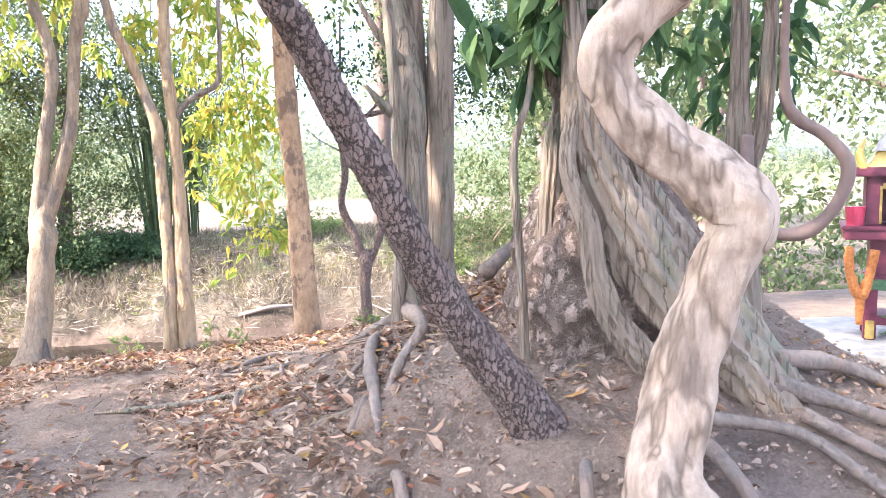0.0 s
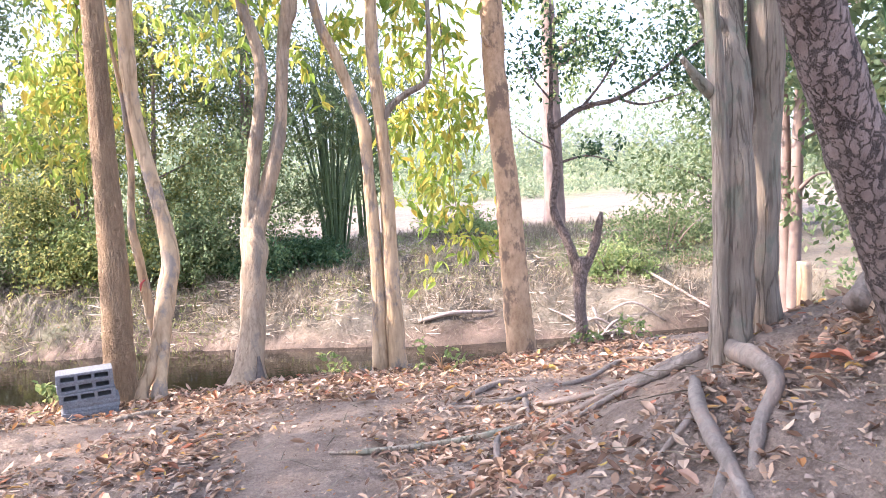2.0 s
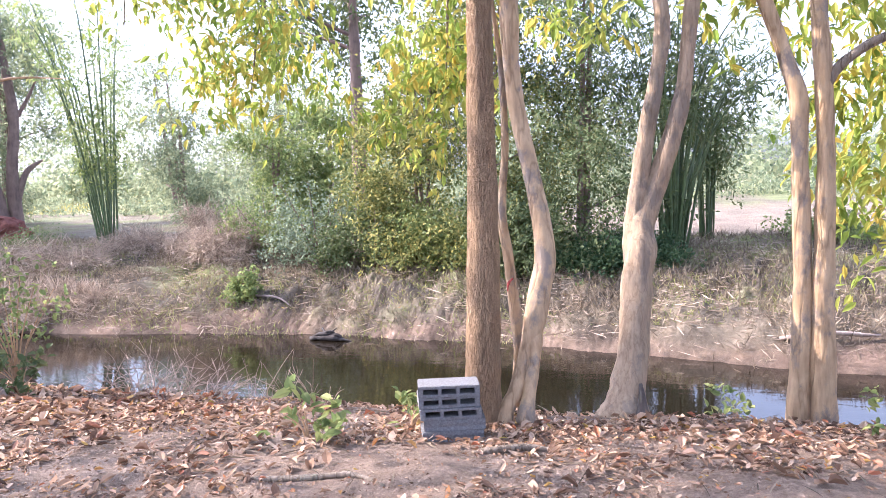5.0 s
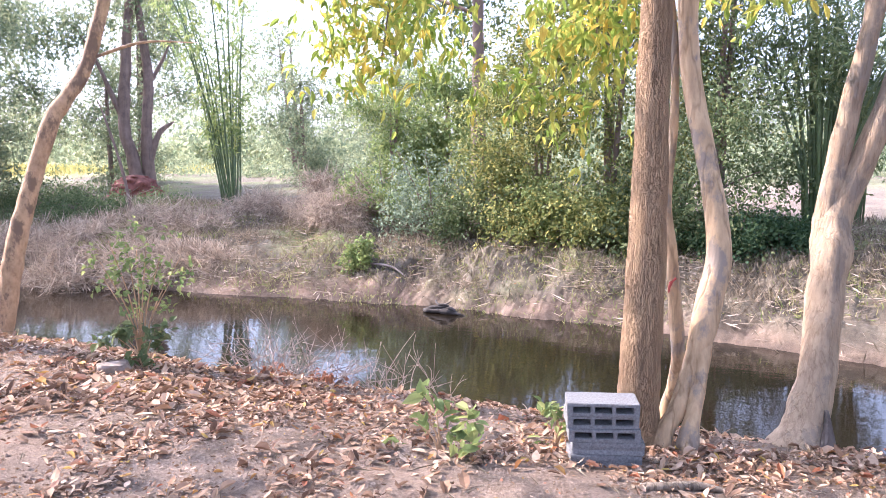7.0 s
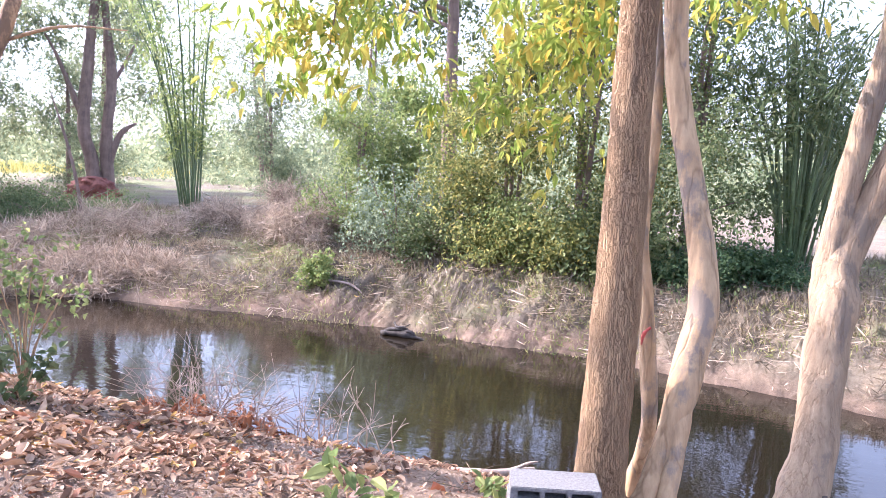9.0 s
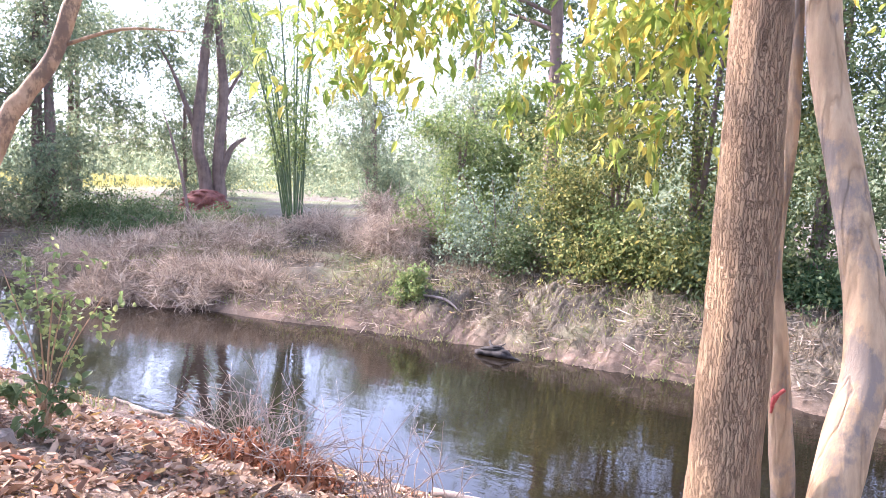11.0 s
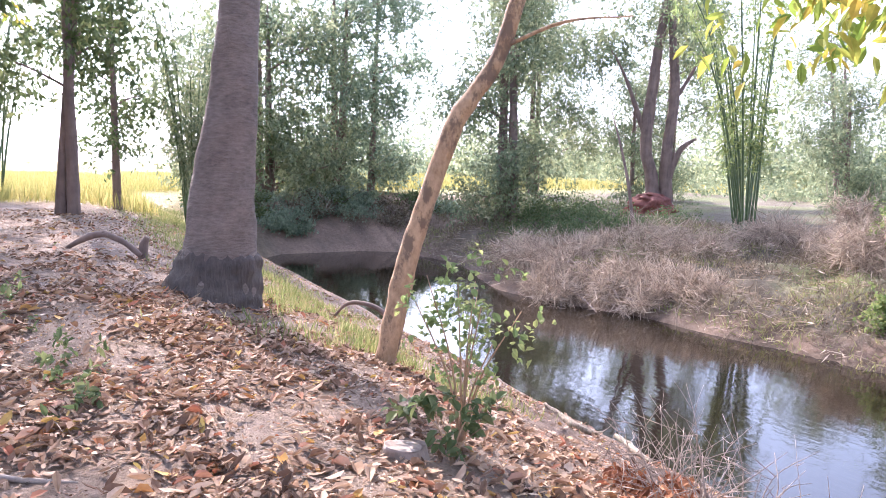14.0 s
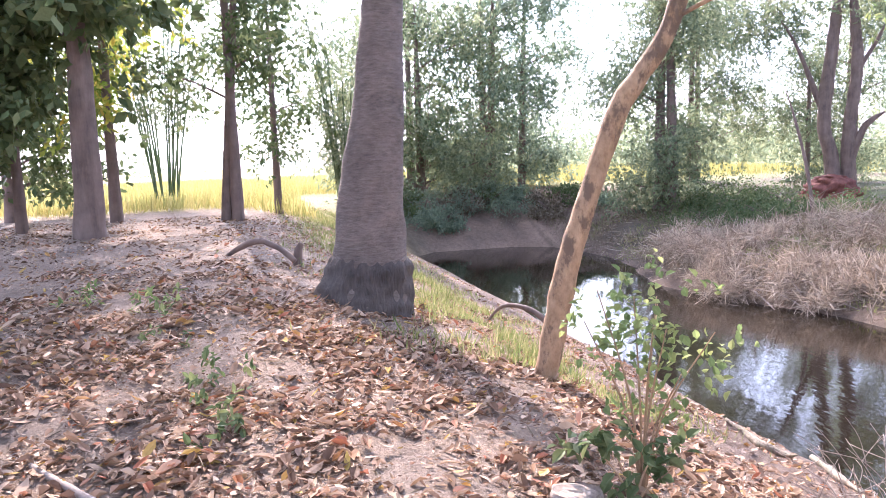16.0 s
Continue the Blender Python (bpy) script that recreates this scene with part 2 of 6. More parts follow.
# ---- mesh helpers ----
def mesh_object(name, verts, faces, material, parent=None, smooth=True, label=""):
    me = bpy.data.meshes.new(name)
    verts = np.asarray(verts, dtype=np.float32)
    if isinstance(faces, np.ndarray):
        k = faces.shape[1]
        me.vertices.add(len(verts))
        me.vertices.foreach_set("co", verts.ravel())
        me.loops.add(faces.size)
        me.loops.foreach_set("vertex_index", faces.ravel().astype(np.int32))
        me.polygons.add(len(faces))
        me.polygons.foreach_set("loop_start", np.arange(0, faces.size, k, dtype=np.int32))
        me.update(calc_edges=True)
    else:
        me.from_pydata([tuple(map(float, v)) for v in verts], [], faces)
    me.polygons.foreach_set("use_smooth", np.full(len(me.polygons), smooth))
    me.materials.append(material)
    ob = new(name, me)
    if parent:
        ob.parent = parent
    return tagged(ob, label=label)


def part(name, bm, material, parent, label="", smooth=False):
    me = bpy.data.meshes.new(name)
    bm.to_mesh(me)
    bm.free()
    me.polygons.foreach_set("use_smooth", np.full(len(me.polygons), smooth))
    me.materials.append(material)
    ob = new(name, me)
    ob.parent = parent
    return tagged(ob, label=label)


def thing(name, at, label, category, group="", kind="", turn=0.0):
    ob = new(name)
    ob.empty_display_size = 0.1
    ob.matrix_basis = pose(*at, 0, 0, turn)
    return tagged(ob, label, category, group, kind)


def smooth_path(pts, steps):
    """A smooth curve through points of any width, by Catmull-Rom."""
    p = np.array(pts, float)
    p = np.vstack([2 * p[0] - p[1], p, 2 * p[-1] - p[-2]])
    p[0, 3:], p[-1, 3:] = p[1, 3:], p[-2, 3:]
    out = []
    for i in range(1, len(p) - 2):
        for s in np.arange(steps) / steps:
            a, b, c, d = p[i - 1:i + 3]
            out.append(0.5 * (2 * b + (c - a) * s + (2 * a - 5 * b + 4 * c - d) * s * s + (3 * b - a - 3 * c + d) * s ** 3))
    out.append(p[-2])
    return np.array(out)


def tube(pts, sides=10, steps=6, lumps=0.06, freq=4.0, flutes=0, flute_depth=0.0, twist=0.0, seed=0.0, fine=0.0):
    """A round limb along points of (x, y, z, radius), lumpy and closed at both ends."""
    c = smooth_path(pts, steps)
    c[:, 3] = np.maximum(c[:, 3], 0.002)
    n = len(c)
    d = np.gradient(c[:, :3], axis=0)
    d /= np.linalg.norm(d, axis=1)[:, None] + 1e-9
    ref = np.array([0.0, 1.0, 0.0]) if abs(d[0][1]) < 0.8 else np.array([1.0, 0.0, 0.0])
    verts = []
    for i in range(n):
        u = ref - d[i] * (ref @ d[i])
        u /= np.linalg.norm(u)
        v = np.cross(d[i], u)
        ref = u
        for k in range(sides):
            a = 2 * math.pi * k / sides
            q = c[i, :3] + c[i, 3] * (math.cos(a) * u + math.sin(a) * v)
            f = 1 + lumps * noise.noise(Vector(q * freq) + Vector((seed, seed * 2.0, 0))) * 2
            if fine:
                f += fine * (noise.noise(Vector(q * freq * 3.7)) + 0.6 * noise.noise(Vector(q * freq * 8.3)))
            if flutes:
                f += flute_depth * math.sin(flutes * a + twist * i / n + 1.5 * noise.noise(Vector((0, 0, i * 0.15 + seed))))
            verts.append(c[i, :3] + (q - c[i, :3]) * f)
    faces = []
    for i in range(n - 1):
        for k in range(sides):
            a, b = i * sides + k, i * sides + (k + 1) % sides
            faces.append((a, b, b + sides, a + sides))
    faces.append(tuple(range(sides - 1, -1, -1)))
    faces.append(tuple((n - 1) * sides + k for k in range(sides)))
    return verts, faces


def limb(name, pts, material, parent, label="", **kw):
    """A limb in world places under a thing that stands elsewhere."""
    v, f = tube(pts, **kw)
    off = np.array(parent.matrix_basis.translation)
    return mesh_object(name, np.array(v) - off, f, material, parent, True, label)


def blades(centres, axes, length, width, fold=0.25, droop=0.0, r=rng):
    """Many leaves: each a folded, bent, pointed blade. Returns places and faces."""
    n = len(centres)
    axes = axes / (np.linalg.norm(axes, axis=1)[:, None] + 1e-9)
    up = r.normal(size=(n, 3)) * 0.5 + np.array([0, 0, 1.0])
    side = np.cross(axes, up)
    side /= np.linalg.norm(side, axis=1)[:, None] + 1e-9
    nor = np.cross(side, axes)
    L, W = np.broadcast_to(length, n)[:, None], np.broadcast_to(width, n)[:, None]
    def at(s, t):
        return centres + axes * L * s + side * W * t + nor * (W * fold * abs(t) * 2 - droop * L * s * s)
    v = np.stack([at(0, 0), at(0.28, 0.42), at(0.62, 0.40), at(1.0, 0), at(0.62, -0.40), at(0.28, -0.42), at(0.28, 0), at(0.62, 0)], 1).reshape(-1, 3)
    o = (np.arange(n) * 8)[:, None, None]
    f = (np.array([[0, 6, 1], [1, 6, 7], [1, 7, 2], [2, 7, 3], [0, 5, 6], [6, 5, 4], [6, 4, 7], [7, 4, 3]])[None] + o).reshape(-1, 3)
    return v, f


def cards(centres, axes, length, width, r=rng):
    """Many small leaves far off: each a pointed blade of two triangles."""
    n = len(centres)
    axes = axes / (np.linalg.norm(axes, axis=1)[:, None] + 1e-9)
    side = np.cross(axes, r.normal(size=(n, 3)))
    side /= np.linalg.norm(side, axis=1)[:, None] + 1e-9
    L, W = np.broadcast_to(length, n)[:, None], np.broadcast_to(width, n)[:, None]
    mid = centres + axes * L * 0.45
    v = np.stack([centres, mid + side * W * 0.5, centres + axes * L, mid - side * W * 0.5], 1).reshape(-1, 3)
    f = (np.array([[0, 1, 2, 3]])[None] + (np.arange(n) * 4)[:, None, None]).reshape(-1, 4)
    return v, f


def sprays(clumps, twigs=9, per=14, r=rng, hang=0.3):
    """Leaf places and ways along twigs that leave the clumps (x, y, z, spread in x, y, z, share)."""
    cs, ax = [], []
    for x, y, z, sx, sy, sz, share in clumps:
        k = max(1, int(twigs * share))
        o = r.normal(size=(k, 3)) * np.array([sx, sy, sz]) * 0.55 + np.array([x, y, z])
        w = r.normal(size=(k, 3)) + np.array([0, 0, -hang])
        w /= np.linalg.norm(w, axis=1)[:, None]
        ln = r.uniform(0.25, 0.6, size=(k, 1)) * min(1.2, max(sx, sz))
        s = np.linspace(0, 1, per)[None, :, None]
        p = o[:, None, :] + w[:, None, :] * ln[:, None, :] * s + np.array([0, 0, -hang * 0.5]) * (s ** 2) * ln[:, None, :]
        a = w[:, None, :] * 0.5 + r.normal(size=(k, per, 3)) * 0.55 + np.array([0, 0, -hang])
        p = p + r.normal(size=p.shape) * 0.075 * min(1.0, max(sx, sz) * 1.6)
        cs.append(p.reshape(-1, 3))
        ax.append(a.reshape(-1, 3))
    return np.vstack(cs), np.vstack(ax)


def crown(name, parent, clumps, material, length, width, twigs=9, per=14, hang=0.3, near=False, label="", r=rng):
    c, a = sprays(clumps, twigs, per, r, hang)
    s = r.uniform(0.65, 1.25, len(c))
    v, f = blades(c, a, length * s, width * s, droop=0.15, r=r) if near else cards(c, a, length * s, width * s, r)
    return mesh_object(name, v - np.array(parent.matrix_basis.translation), f, material, parent, not near, label)


# ---- ground ----
def interp(x, xs, ys):
    return np.interp(x, xs, ys)


def waves(x, y, s):
    return (np.sin(x * 1.7 * s + 0.6 * np.sin(y * 1.1 * s)) + np.sin(y * 1.3 * s + 1.1 + 0.8 * np.sin(x * 0.7 * s)) + np.sin((x + y) * 0.9 * s + 2.0)) / 3


WATER_Z = -2.2


def height(x, y):
    """Height of the ground: near terrace, pond with its two banks, mound, fields beyond."""
    x, y = np.asarray(x, float), np.asarray(y, float)
    near_shift = interp(x, [-30, -9, -4, 1.5, 3.0, 5.0, 12], [0.4, 0.1, 0.0, 0.1, 0.55, 0.6, 0.0]) + 0.12 * waves(x, y * 0, 1.1)
    far_shift = interp(x, [-33, -26, -20, -14, -8, -3, 1, 5, 14], [-1.0, 0.0, -1.8, -0.3, 0.2, -0.1, -1.3, -2.1, -2.6]) + 0.18 * waves(x, y * 0, 0.9)
    u = np.where(y < 13.5, y - near_shift * np.clip((13.5 - y) / 3, 0, 1), y - far_shift * np.clip((y - 13.5) / 2, 0, 1))
    prof = interp(u, [4.2, 5.0, 5.6, 6.2, 6.65, 7.1, 7.7, 8.7, 10.5, 11.6, 15.8, 17.2, 17.9, 18.8, 20.5, 22.3, 24.5, 30, 60],
                  [0.0, -0.02, -0.09, -0.2, -0.36, -0.66, -0.95, -1.32, -2.2, -2.75, -2.75, -2.2, -1.75, -1.42, -1.08, -0.72, -0.6, -0.5, 0.0])
    left = np.clip((-x - 30.5) / 5.0, 0, 1)
    left = left * left * (3 - 2 * left)
    end_z = interp(x, [-60, -40, -34], [0.1, 0.0, -0.2])
    z = prof * (1 - left) + np.where(prof < -0.3, end_z, prof) * left
    rise = np.clip((-x - 4.5) / 4.0, 0, 1) * np.clip((5.9 - y) / 1.8, 0, 1) * 0.3 * np.clip((x + 45) / 20, 0.3, 1)
    z = z + rise
    r = np.sqrt(((x - 3.1) / 2.6) ** 2 + ((y - 2.45) / np.where(y < 2.45, 3.3, 2.4)) ** 2)
    t = np.clip((r - 0.05) / 0.95, 0, 1)
    z = z + 0.95 * (1 - t * t * (3 - 2 * t))
    near = np.clip(1 - np.hypot(x + 3, y - 5) / 30, 0, 1)
    z = z + near * (0.022 * waves(x, y, 2.3) + 0.012 * waves(x + 9, y, 6.1))
    slump = np.clip((u - 17.2) / 0.8, 0, 1) * np.clip((23.5 - u) / 2.0, 0, 1)
    z = z + slump * (0.16 * waves(x, y, 1.5) + 0.10 * waves(x + 4, y, 3.3))
    far = np.hypot(x, y)
    return z + np.clip((far - 120) / 400, 0, 1) * 0.6 * waves(x, y, 0.01)


def gz(x, y):
    return float(height(x, y))


def graded(lo, hi, fine, out, grow=1.18):
    a = list(np.arange(lo, hi + 1e-6, fine))
    s, v = fine, hi
    while v < out:
        s *= grow
        v += s
        a.append(v)
    s, v = fine, lo
    while v > -out:
        s *= grow
        v -= s
        a.insert(0, v)
    return np.array(a)


def lerp(a, b, t):
    return a + (b - a) * t[..., None]


def build_ground():
    xs, ys = graded(-10.0, 6.0, 0.05, 2600, 1.14), graded(-1.5, 8.0, 0.05, 2600, 1.14)
    beyond = 26 + np.cumsum(0.3 * 1.17 ** np.arange(48))
    ys = np.concatenate([ys[ys < 11.05], np.arange(11.2, 26.1, 0.2), beyond])
    X, Y = np.meshgrid(xs, ys)
    Z = height(X, Y)
    rough = np.array([noise.noise(Vector((a * 3.1, b * 3.1, 0.3))) + 0.6 * noise.noise(Vector((a * 8, b * 8, 1.7))) + 0.35 * noise.noise(Vector((a * 19, b * 19, 4.1))) for a, b in zip(X.ravel(), Y.ravel())]).reshape(X.shape)
    Z = Z + rough * 0.02 * np.clip(1 - np.hypot(X + 3, Y - 5) / 22, 0, 1) + rough * 0.2 * np.clip(1 - np.abs(Y - 19.6) / 4, 0, 1) + np.clip((2.4 - np.hypot(X - 2.6, Y - 2.0)) / 1.2, 0, 1) * rough * 0.035 + rough * 0.09 * np.clip(1 - np.abs(Y - 9.1) / 1.8, 0, 1)
    h, w = X.shape
    idx = np.arange(h * w).reshape(h, w)
    f = np.stack([idx[:-1, :-1], idx[:-1, 1:], idx[1:, 1:], idx[1:, :-1]], -1).reshape(-1, 4)
    ob = mesh_object("ground", np.stack([X, Y, Z], -1).reshape(-1, 3), f, M_SOIL)
    # what the ground is made of, place by place
    n1 = np.array([noise.noise(Vector((a * 0.35, b * 0.35, 5))) for a, b in zip(X.ravel(), Y.ravel())]).reshape(X.shape)
    n2 = np.array([noise.noise(Vector((a * 1.3, b * 1.3, 9))) for a, b in zip(X.ravel(), Y.ravel())]).reshape(X.shape)
    soil, sand, clay, straw = np.array([0.385, 0.285, 0.21]), np.array([0.31, 0.245, 0.18]), np.array([0.25, 0.175, 0.125]), np.array([0.205, 0.17, 0.12])
    grey, rice, green, mud = np.array([0.32, 0.25, 0.20]), np.array([0.40, 0.36, 0.12]), np.array([0.16, 0.20, 0.06]), np.array([0.10, 0.075, 0.05])
    C = np.broadcast_to(soil, (*X.shape, 3)).copy()
    C = lerp(C, grey, np.clip(0.12 + n2 * 1.5, 0, 0.7))
    far_bank = np.clip((Y - 14.0) / 1.0, 0, 1)
    C = lerp(C, lerp(np.broadcast_to(clay, C.shape), straw, np.clip((Z - WATER_Z - 0.12 + 0.5 * n1) / 0.3, 0, 1)), far_bank)
    C = lerp(C, green * 1.3, far_bank * np.clip(n1 * 1.6 + n2 * 0.8 + 0.1, 0, 0.7) * np.clip((Y - 17.4) / 1.5, 0, 1))
    # end bank: pinkish clay, its colour lifted to carry the hazy light there
    end = np.clip((-X - 28) / 3, 0, 1) * np.clip((X + 42) / 3, 0, 1) * np.clip((Y - 7) / 2, 0, 1) * np.clip((24 - Y) / 3, 0, 1)
    C = lerp(C, clay * 1.25, end)
    slope = np.clip((Y - 7.6) / 0.9, 0, 1) * np.clip((12.0 - Y) / 0.8, 0, 1)
    C = lerp(C, np.array([0.25, 0.18, 0.14]), slope * np.clip(0.75 + n2, 0.3, 1))
    C = C * lerp(np.ones_like(C), np.broadcast_to(np.clip(1 + 0.9 * n2 + 0.6 * n1, 0.55, 1.5)[..., None], C.shape), far_bank * np.clip((24 - Y) / 2, 0, 1))
    track = np.clip((Y - 24.5 + n1) / 1.5, 0, 1) * np.clip((42 - Y) / 6, 0, 1) * np.clip((X + 20) / 3, 0, 1)
    C = lerp(C, sand, track * np.clip(0.9 + n2, 0, 1))
    meadow = np.clip((Y - 40) / 6, 0, 1)
    C = lerp(C, lerp(np.broadcast_to(straw * 1.25, C.shape), green * 1.4, np.clip(0.5 + n1, 0, 1)), meadow)
    paddy = np.clip((-X - 25) / 4, 0, 1) * np.clip((Y + 80) / 30, 0, 1) * np.clip(1 - (Y - 6) / 6 * (X > -37), 0, 1)
    C = lerp(C, rice, np.clip(paddy, 0, 1) * (X < -24))
    C = lerp(C, mud, np.clip(1 - np.abs(Z - WATER_Z) / 0.10, 0, 1) * 0.75)
    a = ob.data.color_attributes.new("zone", "FLOAT_COLOR", "POINT")
    a.data.foreach_set("color", np.concatenate([C, np.ones((*X.shape, 1))], -1).astype(np.float32).ravel())
    tagged(ob, "bare pinkish-brown soil terrace, pond banks and fields", "ground", kind="structure")


build_ground()
w = mesh_object("water", [(-45, 8.5, WATER_Z), (70, 8.5, WATER_Z), (70, 19.5, WATER_Z), (-45, 19.5, WATER_Z)], [(0, 1, 2, 3)], M_WATER)
tagged(w, "still dark brown pond water with reflections", "water", kind="structure")


# ---- trees on the near bank ----
def tree(name, at, label, group=""):
    return thing(name, at, label, "tree", group)


# sprays that hang low over the water
HANGING = [(-2.4, 8.6, 2.4, 0.4, 0.4, 0.35, 0.5), (-2.1, 8.6, 1.9, 0.25, 0.25, 0.25, 0.2), (-2.9, 8.7, 2.2, 0.3, 0.3, 0.3, 0.3), (-3.7, 8.4, 2.8, 0.45, 0.4, 0.25, 0.45), (-4.5, 8.3, 2.7, 0.3, 0.3, 0.2, 0.3), (-0.8, 8.5, 3.0, 0.5, 0.4, 0.35, 0.6), (-1.9, 8.2, 2.9, 0.5, 0.4, 0.35, 0.6)]


def straight_tree():
    t = tree("bank_tree", (-1.10, 5.88, gz(-1.10, 5.88)), "straight rough-barked brown tree behind the stacked blocks", "trees along the pond edge")
    limb("trunk", [(-1.12, 5.88, -0.35, 0.17), (-1.11, 5.88, -0.05, 0.132), (-1.10, 5.88, 0.25, 0.118), (-1.08, 5.89, 0.99, 0.104), (-1.07, 5.89, 1.90, 0.088), (-1.06, 5.89, 2.86, 0.076), (-1.06, 5.9, 4.4, 0.066), (-1.0, 5.95, 6.2, 0.05)],
         M_BROWN, t, sides=40, steps=16, lumps=0.04, freq=6, seed=1, fine=0.03)
    # arching boughs that carry the hanging leaves
    for q in ([(-1.06, 5.9, 4.0, 0.04), (-1.8, 6.6, 4.5, 0.034), (-2.8, 7.3, 4.1, 0.026), (-3.5, 7.7, 3.2, 0.016), (-3.8, 7.9, 2.4, 0.006)],
              [(-1.06, 5.9, 4.6, 0.04), (-2.0, 6.1, 5.0, 0.03), (-3.4, 6.7, 4.6, 0.024), (-4.6, 7.3, 3.6, 0.012), (-4.9, 7.5, 3.0, 0.005)],
              [(-1.06, 5.9, 3.6, 0.03), (-1.3, 6.8, 3.9, 0.025), (-1.7, 7.7, 3.3, 0.018), (-1.9, 8.2, 2.4, 0.008)]):
        limb("bough", q, M_GREY, t, sides=7, steps=6, lumps=0.1)
    crown("crown", t, [(-3.4, 7.6, 3.0, 0.8, 0.7, 0.65, 1.6), (-4.4, 7.3, 3.4, 0.6, 0.6, 0.5, 1), (-2.6, 7.2, 3.7, 0.8, 0.7, 0.5, 1.4), (-1.8, 8.0, 2.6, 0.4, 0.5, 0.6, 1.2), (-1.4, 7.2, 3.4, 0.5, 0.6, 0.5, 1.0), (-2.2, 6.3, 4.6, 1.1, 0.9, 0.5, 1.8), (-3.8, 7.8, 2.5, 0.3, 0.3, 0.4, 0.5), (-5.2, 7.6, 4.2, 0.9, 0.8, 0.5, 1.2), (-1, 6, 6.0, 1.5, 1.4, 0.8, 2.5)] + HANGING,
          L_YELLOW, 0.125, 0.052, twigs=32, per=12, hang=0.55, near=True)
    return t


def twin_stem_tree():
    t = tree("slender_tree", (-0.9, 5.95, gz(-0.9, 5.95)), "pale slender tree with two crossing bent stems", "trees along the pond edge")
    limb("trunk", [(-1.0, 5.82, -0.25, 0.075), (-0.95, 5.87, -0.03, 0.053), (-0.90, 5.91, 0.07, 0.047), (-0.86, 5.97, 0.21, 0.051), (-0.82, 6.02, 0.37, 0.055), (-0.78, 6.06, 0.52, 0.076), (-0.75, 6.12, 0.72, 0.076), (-0.72, 6.18, 0.92, 0.073), (-0.74, 6.22, 1.12, 0.067), (-0.79, 6.27, 1.37, 0.061),
                   (-0.86, 6.33, 1.67, 0.060), (-0.92, 6.38, 1.94, 0.060), (-0.95, 6.38, 2.21, 0.058), (-0.96, 6.38, 2.59, 0.064), (-0.95, 6.38, 2.90, 0.062), (-0.92, 6.4, 3.5, 0.047), (-0.86, 6.45, 4.6, 0.034)],
         M_PALE, t, sides=18, steps=6, lumps=0.06, freq=5, seed=2, fine=0.02)
    limb("stem", [(-1.06, 6.66, -0.35, 0.06), (-1.03, 6.62, -0.15, 0.045), (-0.98, 6.52, 0.05, 0.04), (-0.95, 6.41, 0.28, 0.04), (-0.97, 6.38, 0.55, 0.044), (-1.00, 6.36, 0.90, 0.038), (-1.04, 6.37, 1.16, 0.036), (-1.04, 6.39, 1.37, 0.03), (-1.02, 6.42, 1.67, 0.026), (-1.03, 6.45, 2.10, 0.024), (-1.06, 6.45, 2.43, 0.02), (-1.1, 6.45, 2.77, 0.016), (-1.15, 6.5, 3.3, 0.01)],
         M_PALE, t, sides=12, steps=6, lumps=0.07, freq=6, seed=3, fine=0.03)
    limb("buttress", [(-0.84, 5.82, -0.25, 0.075), (-0.82, 5.87, -0.03, 0.057), (-0.80, 5.92, 0.10, 0.046), (-0.79, 5.98, 0.25, 0.049), (-0.78, 6.03, 0.41, 0.053), (-0.77, 6.09, 0.60, 0.045)], M_PALE, t, sides=14, steps=6, lumps=0.08, freq=6, fine=0.02)
    crown("crown", t, [(-0.9, 6.6, 4.4, 0.8, 0.7, 0.6, 1.8), (-0.4, 7.0, 3.8, 0.5, 0.5, 0.5, 0.9)], L_YELLOW, 0.14, 0.058, twigs=24, per=12, hang=0.5, near=True)
    return t


